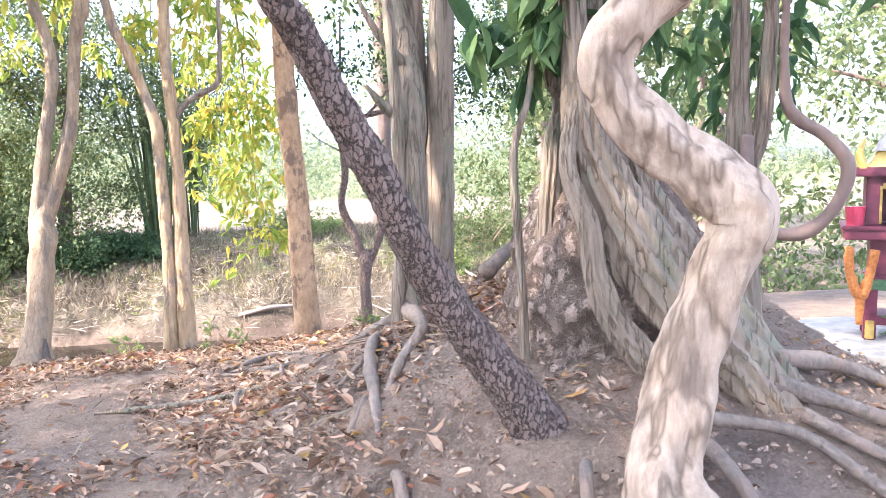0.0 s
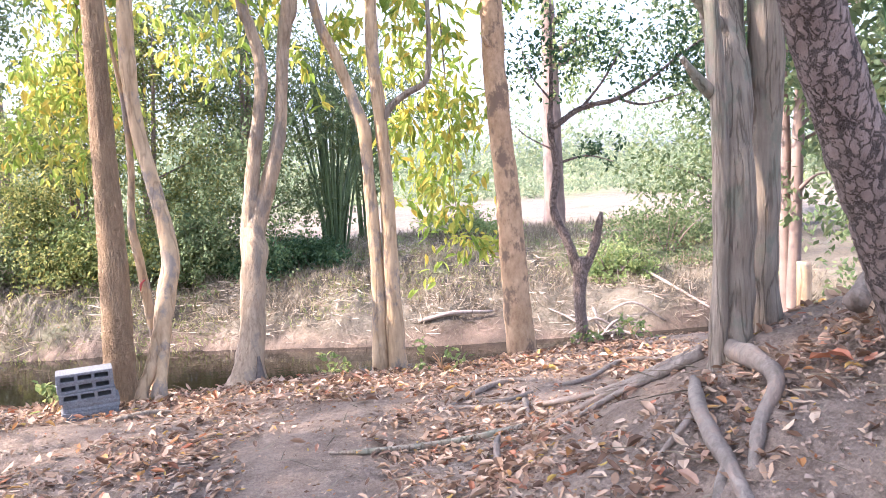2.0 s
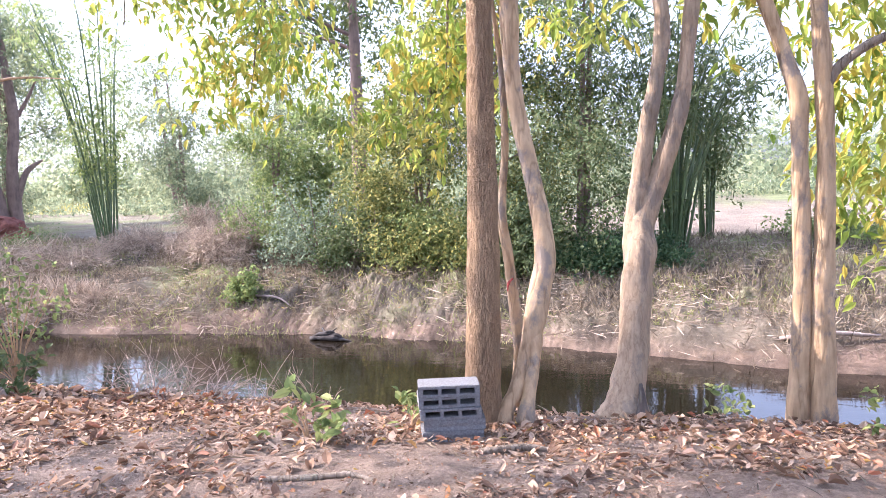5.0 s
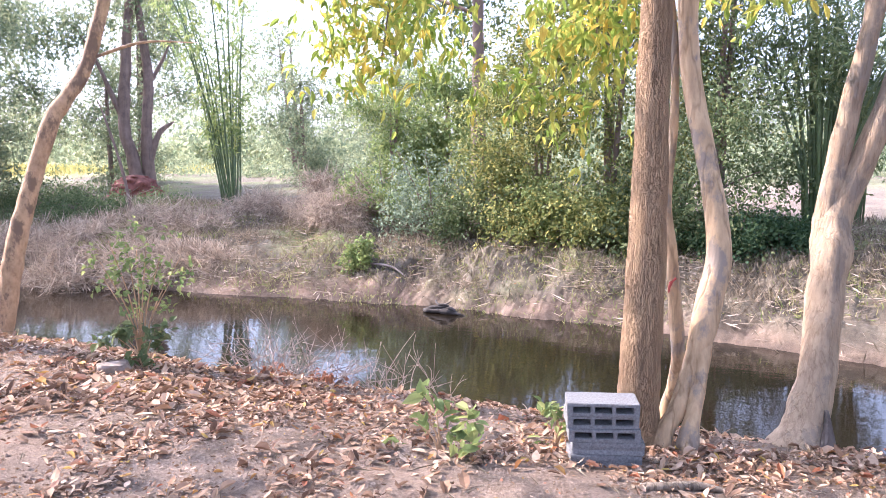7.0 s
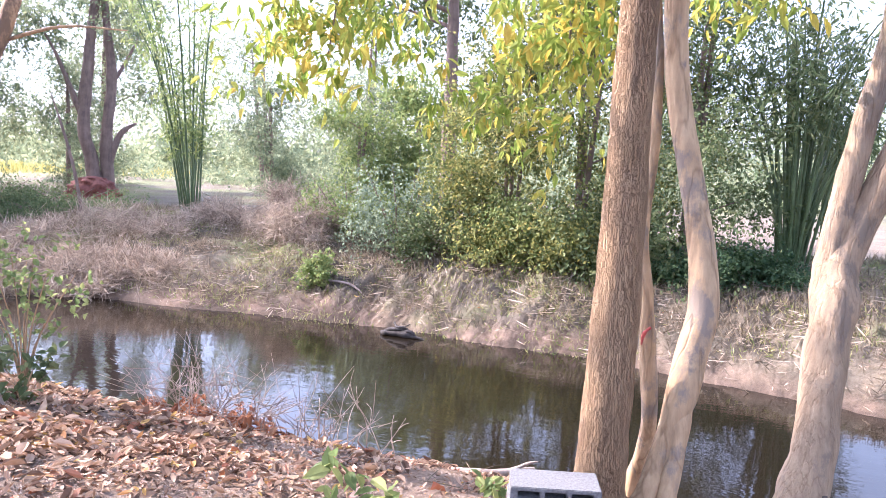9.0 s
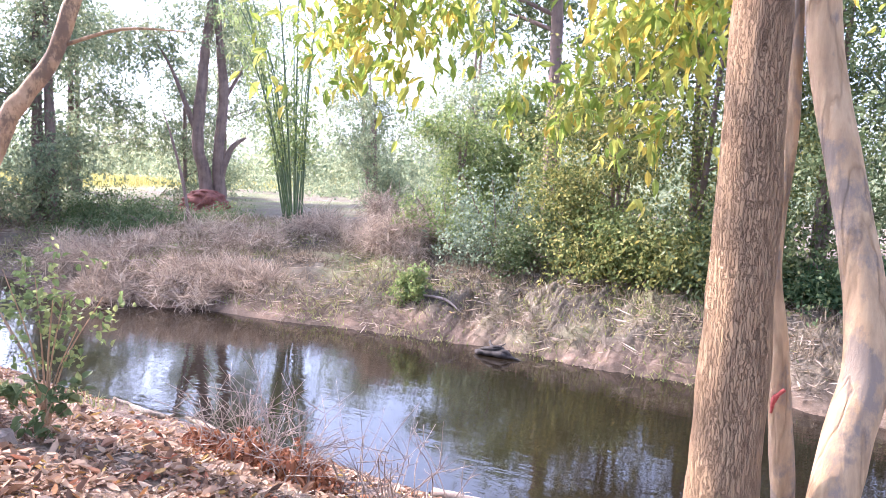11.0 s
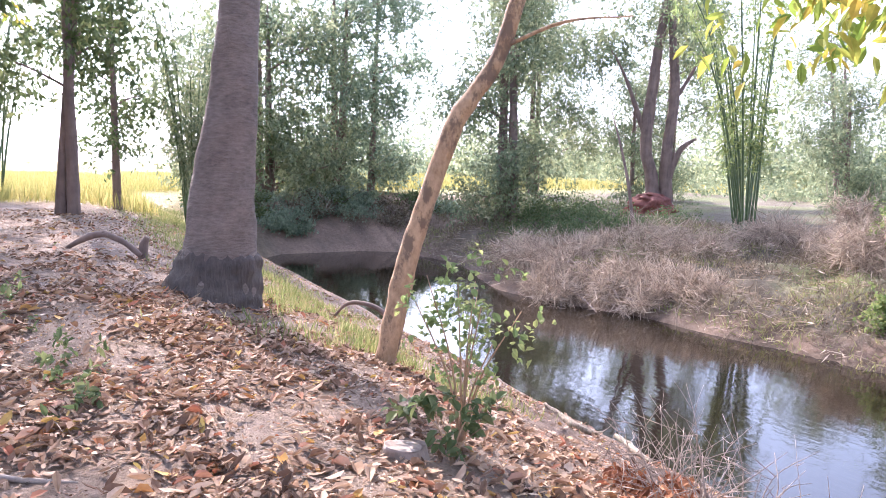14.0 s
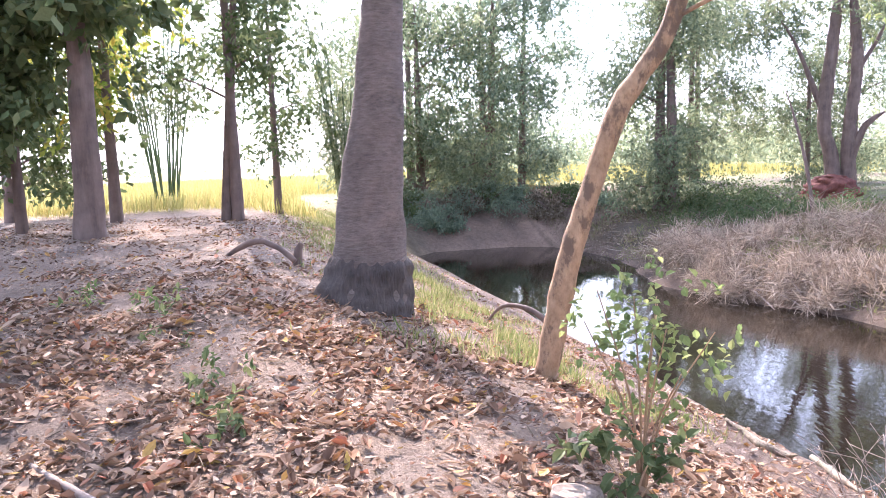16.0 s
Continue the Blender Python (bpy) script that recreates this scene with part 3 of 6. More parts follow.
def forked_tree():
    t = tree("forked_tree", (-0.23, 6.42, gz(-0.23, 6.42)), "grey-brown tree forking low above a hollow base", "trees along the pond edge")
    limb("trunk", [(-0.27, 6.38, -0.45, 0.27), (-0.23, 6.42, -0.23, 0.19), (-0.21, 6.44, -0.13, 0.155), (-0.19, 6.48, 0.01, 0.116), (-0.16, 6.55, 0.26, 0.103), (-0.14, 6.65, 0.60, 0.103), (-0.12, 6.73, 0.91, 0.115), (-0.13, 6.78, 1.09, 0.105), (-0.12, 6.80, 1.22, 0.07), (-0.11, 6.80, 1.32, 0.04)],
         M_FORK, t, sides=24, steps=9, lumps=0.09, freq=5, flutes=4, flute_depth=0.07, seed=4, fine=0.03)
    # solid dark lump on the bark that paints in the hollow's shade
    limb("hollow", [(-0.10, 6.27, -0.33, 0.06), (-0.10, 6.29, -0.2, 0.05), (-0.10, 6.33, -0.07, 0.032), (-0.11, 6.39, 0.03, 0.012)], M_ROOT, t, "dark lump painted as the shade inside the foot hollow", sides=12, steps=5, lumps=0.1, freq=9)
    limb("limb", [(-0.17, 6.70, 0.75, 0.05), (-0.16, 6.76, 1.0, 0.066), (-0.13, 6.80, 1.28, 0.070), (-0.06, 6.81, 1.75, 0.060), (0.01, 6.81, 2.12, 0.056), (0.05, 6.81, 2.53, 0.055), (-0.01, 6.81, 2.89, 0.050), (-0.08, 6.80, 3.20, 0.050), (-0.14, 6.80, 4.9, 0.034)],
         M_FORK, t, sides=14, steps=8, lumps=0.08, freq=6, seed=5)
    limb("limb", [(-0.10, 6.68, 0.70, 0.055), (-0.09, 6.76, 1.0, 0.075), (-0.05, 6.81, 1.24, 0.084), (0.08, 6.81, 1.61, 0.070), (0.19, 6.81, 2.03, 0.060), (0.24, 6.81, 2.53, 0.051), (0.29, 6.81, 2.89, 0.064), (0.35, 6.81, 3.20, 0.068), (0.49, 6.81, 4.9, 0.04)],
         M_FORK, t, sides=14, steps=8, lumps=0.1, freq=6, seed=6)
    crown("crown", t, [(0.2, 7.2, 3.6, 0.7, 0.6, 0.5, 1.4), (0.0, 7.0, 4.8, 1.2, 1.0, 0.8, 2.2), (0.6, 7.6, 2.95, 0.3, 0.3, 0.3, 0.5)], L_YELLOW, 0.15, 0.06, twigs=24, per=12, hang=0.5, near=True)
    return t


def double_tree():
    t = tree("double_stem_tree", (1.03, 6.76, gz(1.03, 6.76)), "pale tree of two stems grown together at the foot", "trees along the pond edge")
    limb("trunk", [(1.12, 6.75, -0.55, 0.15), (1.11, 6.75, -0.3, 0.098), (1.10, 6.75, 0.38, 0.079), (1.10, 6.75, 0.98, 0.069), (1.10, 6.75, 1.58, 0.059), (1.07, 6.76, 2.21, 0.059), (1.04, 6.76, 2.66, 0.054), (1.05, 6.76, 3.10, 0.054), (1.06, 6.76, 4.9, 0.036)],
         M_PALE, t, sides=16, steps=9, lumps=0.07, freq=5, seed=7)
    limb("stem", [(0.94, 6.77, -0.55, 0.12), (0.95, 6.77, -0.3, 0.084), (0.97, 6.77, 0.37, 0.066), (0.96, 6.77, 1.07, 0.060), (0.94, 6.77, 1.62, 0.055), (0.93, 6.77, 1.94, 0.059), (0.85, 6.78, 2.21, 0.050), (0.71, 6.79, 2.62, 0.050), (0.54, 6.80, 3.11, 0.045), (0.36, 6.81, 4.6, 0.032)],
         M_PALE, t, sides=14, steps=9, lumps=0.07, freq=5, seed=8)
    limb("branch", [(1.06, 6.75, 1.95, 0.036), (1.18, 6.74, 2.14, 0.034), (1.33, 6.72, 2.25, 0.031), (1.50, 6.68, 2.35, 0.029), (1.54, 6.68, 2.60, 0.024), (1.55, 6.67, 2.99, 0.020), (1.56, 6.67, 4.0, 0.012)], M_GREY, t, sides=10, steps=7, lumps=0.12, freq=9)
    limb("bough", [(1.55, 6.67, 3.4, 0.015), (1.75, 7.4, 3.3, 0.013), (1.9, 8.1, 2.6, 0.009), (2.0, 8.5, 1.6, 0.005), (2.05, 8.6, 0.7, 0.002)], M_GREY, t, sides=6, steps=6)
    crown("crown", t, [(1.9, 8.2, 2.3, 0.45, 0.5, 0.7, 1.8), (1.95, 8.5, 1.5, 0.4, 0.4, 0.6, 1.3), (2.15, 8.6, 0.7, 0.25, 0.25, 0.35, 0.35), (1.5, 7.4, 3.2, 0.7, 0.7, 0.5, 1.4), (0.9, 7.0, 4.5, 1.2, 1.0, 0.8, 2.2), (1.45, 8.3, 2.4, 0.3, 0.3, 0.5, 0.6)], L_YELLOW, 0.15, 0.06, twigs=24, per=12, hang=0.6, near=True)
    return t


def red_tree():
    t = tree("reddish_tree", (2.36, 6.95, gz(2.36, 6.95)), "straight reddish tree with flaking bark at the bank", "trees along the pond edge")
    limb("trunk", [(2.40, 6.94, -0.75, 0.23), (2.37, 6.95, -0.42, 0.165), (2.34, 6.96, -0.08, 0.138), (2.29, 6.98, 1.08, 0.122), (2.25, 6.99, 1.78, 0.110), (2.21, 7.00, 2.47, 0.107), (2.20, 7.01, 3.16, 0.106), (2.17, 7.02, 5.6, 0.08)],
         M_RED, t, sides=28, steps=12, lumps=0.06, freq=5, seed=9, fine=0.025)
    limb("branch_stub", [(2.21, 7.0, 2.62, 0.045), (2.13, 6.92, 2.70, 0.03), (2.08, 6.88, 2.76, 0.016)], M_RED, t, sides=8, steps=3)
    crown("crown", t, [(2.2, 7.2, 5.4, 1.3, 1.1, 0.8, 2.4), (2.6, 7.9, 3.9, 0.7, 0.6, 0.5, 1.0)], L_BRIGHT, 0.11, 0.05, twigs=14, per=12, hang=0.4, near=True)
    return t


def crooked_tree():
    t = tree("crooked_tree", (3.12, 7.29, gz(3.12, 7.29)), "small crooked tree with a broken stub and sparse dark leaves", "trees along the pond edge")
    limb("trunk", [(3.13, 7.28, -0.85, 0.10), (3.12, 7.28, -0.55, 0.08), (3.08, 7.30, 0.09, 0.061), (3.10, 7.29, 0.48, 0.078), (3.09, 7.29, 0.58, 0.06)], M_DARK, t, sides=14, steps=7, lumps=0.1, freq=8, seed=10)
    limb("limb", [(3.09, 7.30, 0.42, 0.061), (2.95, 7.34, 0.82, 0.050), (2.85, 7.37, 1.10, 0.042), (2.90, 7.36, 1.48, 0.039), (2.85, 7.37, 1.92, 0.036), (2.87, 7.37, 2.30, 0.022), (2.89, 7.36, 3.2, 0.012)], M_DARK, t, sides=12, steps=7, lumps=0.12, freq=9, seed=11)
    limb("broken_stub", [(3.10, 7.29, 0.42, 0.056), (3.22, 7.25, 0.65, 0.047), (3.28, 7.22, 0.92, 0.042), (3.31, 7.21, 1.04, 0.020)], M_DARK, t, sides=10, steps=5, lumps=0.12, freq=9, seed=12)
    bs = [[(2.87, 7.36, 1.92, 0.033), (3.15, 7.27, 2.10, 0.030), (3.48, 7.14, 2.17, 0.024), (3.79, 7.00, 2.35, 0.016), (4.05, 6.87, 2.58, 0.008)],
          [(3.15, 7.27, 2.10, 0.018), (3.35, 7.2, 2.35, 0.014), (3.55, 7.1, 2.7, 0.007)], [(3.48, 7.14, 2.17, 0.016), (3.75, 7.1, 2.1, 0.011), (4.15, 7.0, 2.2, 0.005)],
          [(2.88, 7.36, 1.55, 0.014), (3.2, 7.3, 1.62, 0.01), (3.45, 7.2, 1.55, 0.005)], [(2.86, 7.37, 2.2, 0.012), (2.65, 7.4, 2.5, 0.008), (2.55, 7.4, 2.9, 0.004)], [(2.86, 7.37, 1.7, 0.01), (2.6, 7.4, 1.85, 0.006), (2.45, 7.4, 2.0, 0.003)]]
    for q in bs:
        limb("branch", q, M_DARK, t, sides=7, steps=5, lumps=0.15, freq=12)
    limb("branch", [(3.79, 7.0, 2.35, 0.014), (4.3, 6.9, 2.7, 0.012), (4.9, 6.8, 2.85, 0.008), (5.5, 6.8, 2.7, 0.004)], M_DARK, t, sides=7, steps=5, lumps=0.15, freq=12)
    crown("crown", t, [(3.4, 7.1, 2.6, 0.7, 0.5, 0.35, 1.2), (4.0, 6.95, 2.45, 0.5, 0.4, 0.35, 1.2), (2.7, 7.4, 2.6, 0.4, 0.4, 0.4, 0.8), (3.7, 7.0, 3.3, 0.9, 0.6, 0.45, 1.6), (3.3, 7.25, 1.65, 0.25, 0.2, 0.12, 0.3), (4.5, 6.9, 2.5, 0.5, 0.5, 0.4, 0.9), (4.9, 6.8, 3.1, 0.8, 0.6, 0.5, 1.4), (5.4, 6.9, 2.6, 0.5, 0.5, 0.4, 0.8)], L_DARK, 0.06, 0.032, twigs=42, per=12, hang=0.0, near=True)
    return t


for build in (straight_tree, twin_stem_tree, forked_tree, double_tree, red_tree, crooked_tree):
    build()


# ---- the mound with its old trees ----
def leaning_dark_tree():
    t = tree("leaning_tree", (2.17, 1.33, gz(2.17, 1.33)), "dark leaning tree with deeply cracked plated bark")
    limb("trunk", [(2.30, 1.36, 0.50, 0.11), (2.16, 1.36, 0.70, 0.088), (2.01, 1.37, 0.91, 0.076), (1.82, 1.31, 1.17, 0.069), (1.67, 1.25, 1.44, 0.063), (1.51, 1.17, 1.69, 0.055), (1.38, 1.08, 1.90, 0.049), (1.28, 1.0, 2.02, 0.046), (0.9, 0.75, 2.6, 0.04), (0.6, 0.6, 3.6, 0.03)],
         M_DARK, t, sides=36, steps=22, lumps=0.05, freq=12, seed=13, fine=0.07)
    # last two clumps are unseen, added to shade the ground by the spirit house
    crown("crown", t, [(0.8, 0.7, 4.3, 1.2, 1.2, 0.6, 1.5), (0.9, 2.0, 4.4, 1.3, 1.3, 0.7, 4.0), (0.2, 1.4, 4.9, 1.2, 1.2, 0.6, 2.5)], L_GREEN, 0.11, 0.05, twigs=14, per=10, hang=0.3, near=True)
    return t


def clustered_tree():
    t = tree("clustered_tree", (2.35, 2.86, gz(2.35, 2.86)), "old grey tree of several stems fused together on the mound")
    stems = [[(2.20, 2.74, 0.50, 0.13), (2.23, 2.78, 0.80, 0.085), (2.25, 2.80, 1.0, 0.076), (2.25, 2.79, 1.5, 0.076), (2.26, 2.88, 2.0, 0.082), (2.22, 2.96, 2.4, 0.066), (2.1, 3.0, 3.2, 0.05), (1.9, 3.1, 4.6, 0.035)],
             [(2.50, 2.98, 0.55, 0.12), (2.47, 2.97, 0.9, 0.082), (2.46, 2.96, 1.1, 0.078), (2.46, 2.93, 1.66, 0.076), (2.45, 2.87, 2.31, 0.072), (2.5, 2.87, 3.4, 0.06), (2.6, 2.9, 5.0, 0.04)],
             [(2.37, 3.06, 0.5, 0.10), (2.37, 3.05, 0.9, 0.068), (2.36, 3.02, 1.7, 0.065), (2.33, 2.98, 2.3, 0.06), (2.3, 2.98, 3.6, 0.05)],
             [(2.11, 2.70, 0.50, 0.06), (2.14, 2.74, 0.8, 0.036), (2.16, 2.74, 1.5, 0.032), (2.14, 2.76, 2.1, 0.03), (2.1, 2.8, 2.7, 0.02)]]
    for i, q in enumerate(stems):
        limb("stem", q, M_GREY, t, sides=22, steps=10, lumps=0.1, freq=6, flutes=3, flute_depth=0.05, seed=14 + i, fine=0.03)
    for q in ([(2.24, 2.8, 1.75, 0.03), (2.1, 2.75, 1.82, 0.026), (1.98, 2.7, 1.93, 0.012)], [(2.24, 2.85, 2.05, 0.03), (2.08, 2.8, 2.2, 0.022), (1.95, 2.8, 2.42, 0.01)]):
        limb("branch_stub", q, M_GREY, t, sides=9, steps=4, lumps=0.15)
    crown("crown", t, [(2.2, 3.0, 4.2, 1.2, 1.2, 0.8, 2), (2.7, 3.2, 3.1, 0.5, 0.5, 0.4, 0.7), (2.6, 3.6, 5.2, 1.4, 1.4, 0.8, 2)], L_GREEN, 0.11, 0.05, twigs=14, per=12, hang=0.3, near=True)
    return t


def crooked_pale_tree():
    t = tree("zigzag_tree", (2.36, 0.72, gz(2.36, 0.72)), "smooth pale zigzag tree trunk with folded bark and seams")
    limb("trunk", SPATH, M_TWIST, t, sides=40, steps=14, lumps=0.10, freq=8, flutes=5, flute_depth=0.085, twist=9.0, seed=20, fine=0.03)
    crown("crown", t, [(2.5, 0.6, 3.6, 1.2, 1.0, 0.6, 1.5)], L_BIG, 0.18, 0.08, twigs=9, per=9, hang=0.5, near=True)
    return t


def strangler_tree():
    t = tree("strangler_tree", (2.95, 1.35, gz(2.95, 1.35)), "massive grey strangler tree of twisted fused roots")
    for i, q in enumerate(TPATHS):
        limb("stem", [(x, y, z, r * (0.82 if i in (0, 2) else 1.0)) for x, y, z, r in q], M_GREY, t, sides=56, steps=12, lumps=0.09, freq=8, flutes=11, flute_depth=0.12, twist=5, seed=30 + i, fine=0.05)
    for q in TROOTS:
        limb("root", [(x, y, gz(x, y) + dz, r * 0.85) for x, y, dz, r in q], M_OLDROOT, t, sides=10, steps=7, lumps=0.14, freq=7)
    crown("crown", t, TCROWN, L_BIG, 0.15, 0.06, twigs=11, per=11, hang=0.6, near=True)
    crown("leaf_spray", t, TLOW, L_BIG, 0.20, 0.085, twigs=5, per=9, hang=0.7, near=True)
    return t


SPATH = [(2.44, 0.62, 0.30, 0.155), (2.36, 0.72, 0.52, 0.120), (2.38, 0.76, 0.66, 0.105), (2.44, 0.77, 0.86, 0.098), (2.50, 0.74, 1.08, 0.092), (2.55, 0.70, 1.26, 0.088), (2.57, 0.68, 1.36, 0.096), (2.50, 0.73, 1.46, 0.094),
         (2.38, 0.81, 1.58, 0.088), (2.27, 0.88, 1.71, 0.080), (2.25, 0.89, 1.83, 0.078), (2.33, 0.84, 1.96, 0.080), (2.43, 0.77, 2.07, 0.082), (2.60, 0.65, 2.35, 0.075), (2.6, 0.6, 3.2, 0.06)]
TPATHS = [[(3.25, 1.05, 0.38, 0.13), (3.08, 1.16, 0.68, 0.125), (2.97, 1.25, 0.84, 0.145), (2.83, 1.36, 1.01, 0.150), (2.73, 1.43, 1.21, 0.142), (2.64, 1.49, 1.41, 0.125), (2.57, 1.53, 1.60, 0.105), (2.54, 1.55, 1.80, 0.080), (2.52, 1.56, 2.02, 0.062), (2.45, 1.6, 3.2, 0.04)],
          [(2.86, 1.2, 0.55, 0.06), (2.76, 1.27, 0.70, 0.055), (2.66, 1.34, 0.82, 0.055), (2.58, 1.38, 0.95, 0.05), (2.53, 1.41, 1.11, 0.045), (2.51, 1.42, 1.28, 0.04), (2.45, 1.48, 1.50, 0.032), (2.5, 1.52, 1.75, 0.03)],
          [(3.35, 1.15, 0.45, 0.11), (3.16, 1.28, 0.81, 0.09), (3.05, 1.38, 0.99, 0.102), (2.91, 1.49, 1.22, 0.103), (2.82, 1.55, 1.42, 0.092), (2.77, 1.59, 1.63, 0.092), (2.70, 1.63, 1.90, 0.08), (2.68, 1.64, 2.17, 0.068), (2.65, 1.7, 3.4, 0.05)],
          [(3.46, 1.62, 0.45, 0.10), (3.44, 1.63, 0.92, 0.070), (3.43, 1.65, 1.18, 0.062), (3.41, 1.66, 1.48, 0.060), (3.41, 1.66, 1.85, 0.04), (3.41, 1.67, 2.22, 0.035), (3.4, 1.7, 3.2, 0.025)],
          [(3.42, 1.65, 1.40, 0.045), (3.45, 1.63, 1.50, 0.038), (3.48, 1.60, 1.65, 0.036), (3.49, 1.58, 1.97, 0.032), (3.50, 1.58, 2.32, 0.024), (3.5, 1.6, 3.2, 0.015)],
          [(2.52, 1.80, 1.1, 0.04), (2.54, 1.78, 1.42, 0.045), (2.56, 1.77, 1.61, 0.045), (2.59, 1.75, 1.78, 0.047), (2.53, 1.74, 1.88, 0.035), (2.5, 1.70, 2.1, 0.025)]]
TROOTS = [[(2.70, 1.05, 0.05, 0.035), (2.79, 1.0, 0.05, 0.028), (3.02, 0.88, 0.04, 0.026), (3.10, 0.66, 0.03, 0.024), (3.2, 0.3, 0.0, 0.015)], [(2.66, 0.95, 0.05, 0.035), (2.66, 0.80, 0.06, 0.032), (2.64, 0.66, 0.05, 0.03), (2.58, 0.45, 0.01, 0.024), (2.5, 0.2, -0.01, 0.012)],
          [(3.1, 1.1, 0.06, 0.05), (3.4, 0.9, 0.05, 0.03), (3.8, 0.75, 0.03, 0.025), (4.3, 0.6, 0.0, 0.012)], [(2.49, 0.62, 0.02, 0.028), (2.74, 0.55, 0.03, 0.026), (2.96, 0.5, 0.03, 0.022), (3.3, 0.4, 0.0, 0.012)],
          [(3.2, 1.2, 0.08, 0.05), (3.6, 1.2, 0.05, 0.035), (4.1, 1.1, 0.02, 0.018)], [(3.1, 0.95, 0.05, 0.03), (3.35, 0.55, 0.04, 0.024), (3.5, 0.1, 0.02, 0.02), (3.6, -0.4, 0.0, 0.012)]]
TCROWN = [(3.2, 1.6, 2.75, 0.5, 0.5, 0.3, 1.6), (3.7, 1.9, 2.6, 0.7, 0.6, 0.4, 2.0), (4.4, 2.2, 2.9, 0.8, 0.8, 0.5, 2.0), (2.6, 1.7, 2.6, 0.35, 0.3, 0.25, 0.8), (3.0, 2.0, 3.6, 1.2, 1.2, 0.7, 3), (3.9, 2.2, 2.25, 0.5, 0.4, 0.4, 1.0), (3.3, 1.8, 2.2, 0.3, 0.3, 0.3, 0.8)]
TLOW = [(2.32, 1.72, 2.02, 0.16, 0.14, 0.12, 1), (2.45, 1.62, 2.15, 0.18, 0.14, 0.1, 1)]
for build in (leaning_dark_tree, clustered_tree, crooked_pale_tree, strangler_tree):
    build()


def termite_mound():
    t = thing("termite_mound", (2.78, 1.86, gz(2.78, 1.86)), "tall crumbling termite mound of pinkish clay at a tree foot", "termite mound")
    limb("clay", [(2.92, 1.88, 0.25, 0.66), (2.89, 1.87, 0.60, 0.50), (2.87, 1.86, 0.80, 0.47), (2.86, 1.85, 1.06, 0.41), (2.85, 1.84, 1.30, 0.355), (2.83, 1.82, 1.45, 0.28), (2.81, 1.80, 1.55, 0.14), (2.80, 1.80, 1.62, 0.04)], M_MOUND, t, sides=130, steps=26, lumps=0.09, freq=7, seed=40, fine=0.04)


def thin_pole():
    t = thing("thin_sapling", (2.38, 1.72, gz(2.38, 1.72)), "thin grey-green sapling stem with ring nodes", "sapling")
    limb("stem", [(2.39, 1.72, 0.55, 0.022), (2.37, 1.70, 0.9, 0.019), (2.34, 1.68, 1.2, 0.018), (2.31, 1.66, 1.46, 0.018), (2.32, 1.66, 1.62, 0.016), (2.37, 1.66, 1.76, 0.014), (2.40, 1.66, 1.95, 0.01)], M_GREY, t, sides=12, steps=8, lumps=0.1, freq=20)


def loop_vine():
    t = thing("looping_vine", (3.46, 1.48, 1.2), "thick bare woody vine hanging in a wide loop", "vine")
    limb("vine", [(3.40, 1.60, 1.62, 0.03), (3.37, 1.56, 1.50, 0.029), (3.37, 1.56, 1.38, 0.029), (3.42, 1.52, 1.24, 0.029), (3.51, 1.44, 1.20, 0.03), (3.58, 1.36, 1.25, 0.03), (3.63, 1.30, 1.37, 0.029), (3.64, 1.29, 1.50, 0.029), (3.59, 1.35, 1.61, 0.028), (3.52, 1.42, 1.68, 0.027), (3.48, 1.46, 1.76, 0.024), (3.47, 1.47, 1.95, 0.019), (3.46, 1.48, 2.36, 0.016), (3.4, 1.6, 3.0, 0.012)], M_FAR, t, sides=12, steps=9, lumps=0.1, freq=9)


termite_mound()
thin_pole()
loop_vine()


def ground_root(pts, label="bare grey tree root running over the soil"):
    p = [(x, y, gz(x, y) + dz, r) for x, y, dz, r in pts]
    t = thing("root", p[len(p) // 2][:3], label, "root", "roots on the mound")
    limb("root_wood", [(x, y, z - 0.015 * (y > 3), r * (0.52 if y > 3 else 0.85)) for x, y, z, r in p], M_OLDROOT, t, sides=9, steps=7, lumps=0.16, freq=9, seed=pts[0][0])


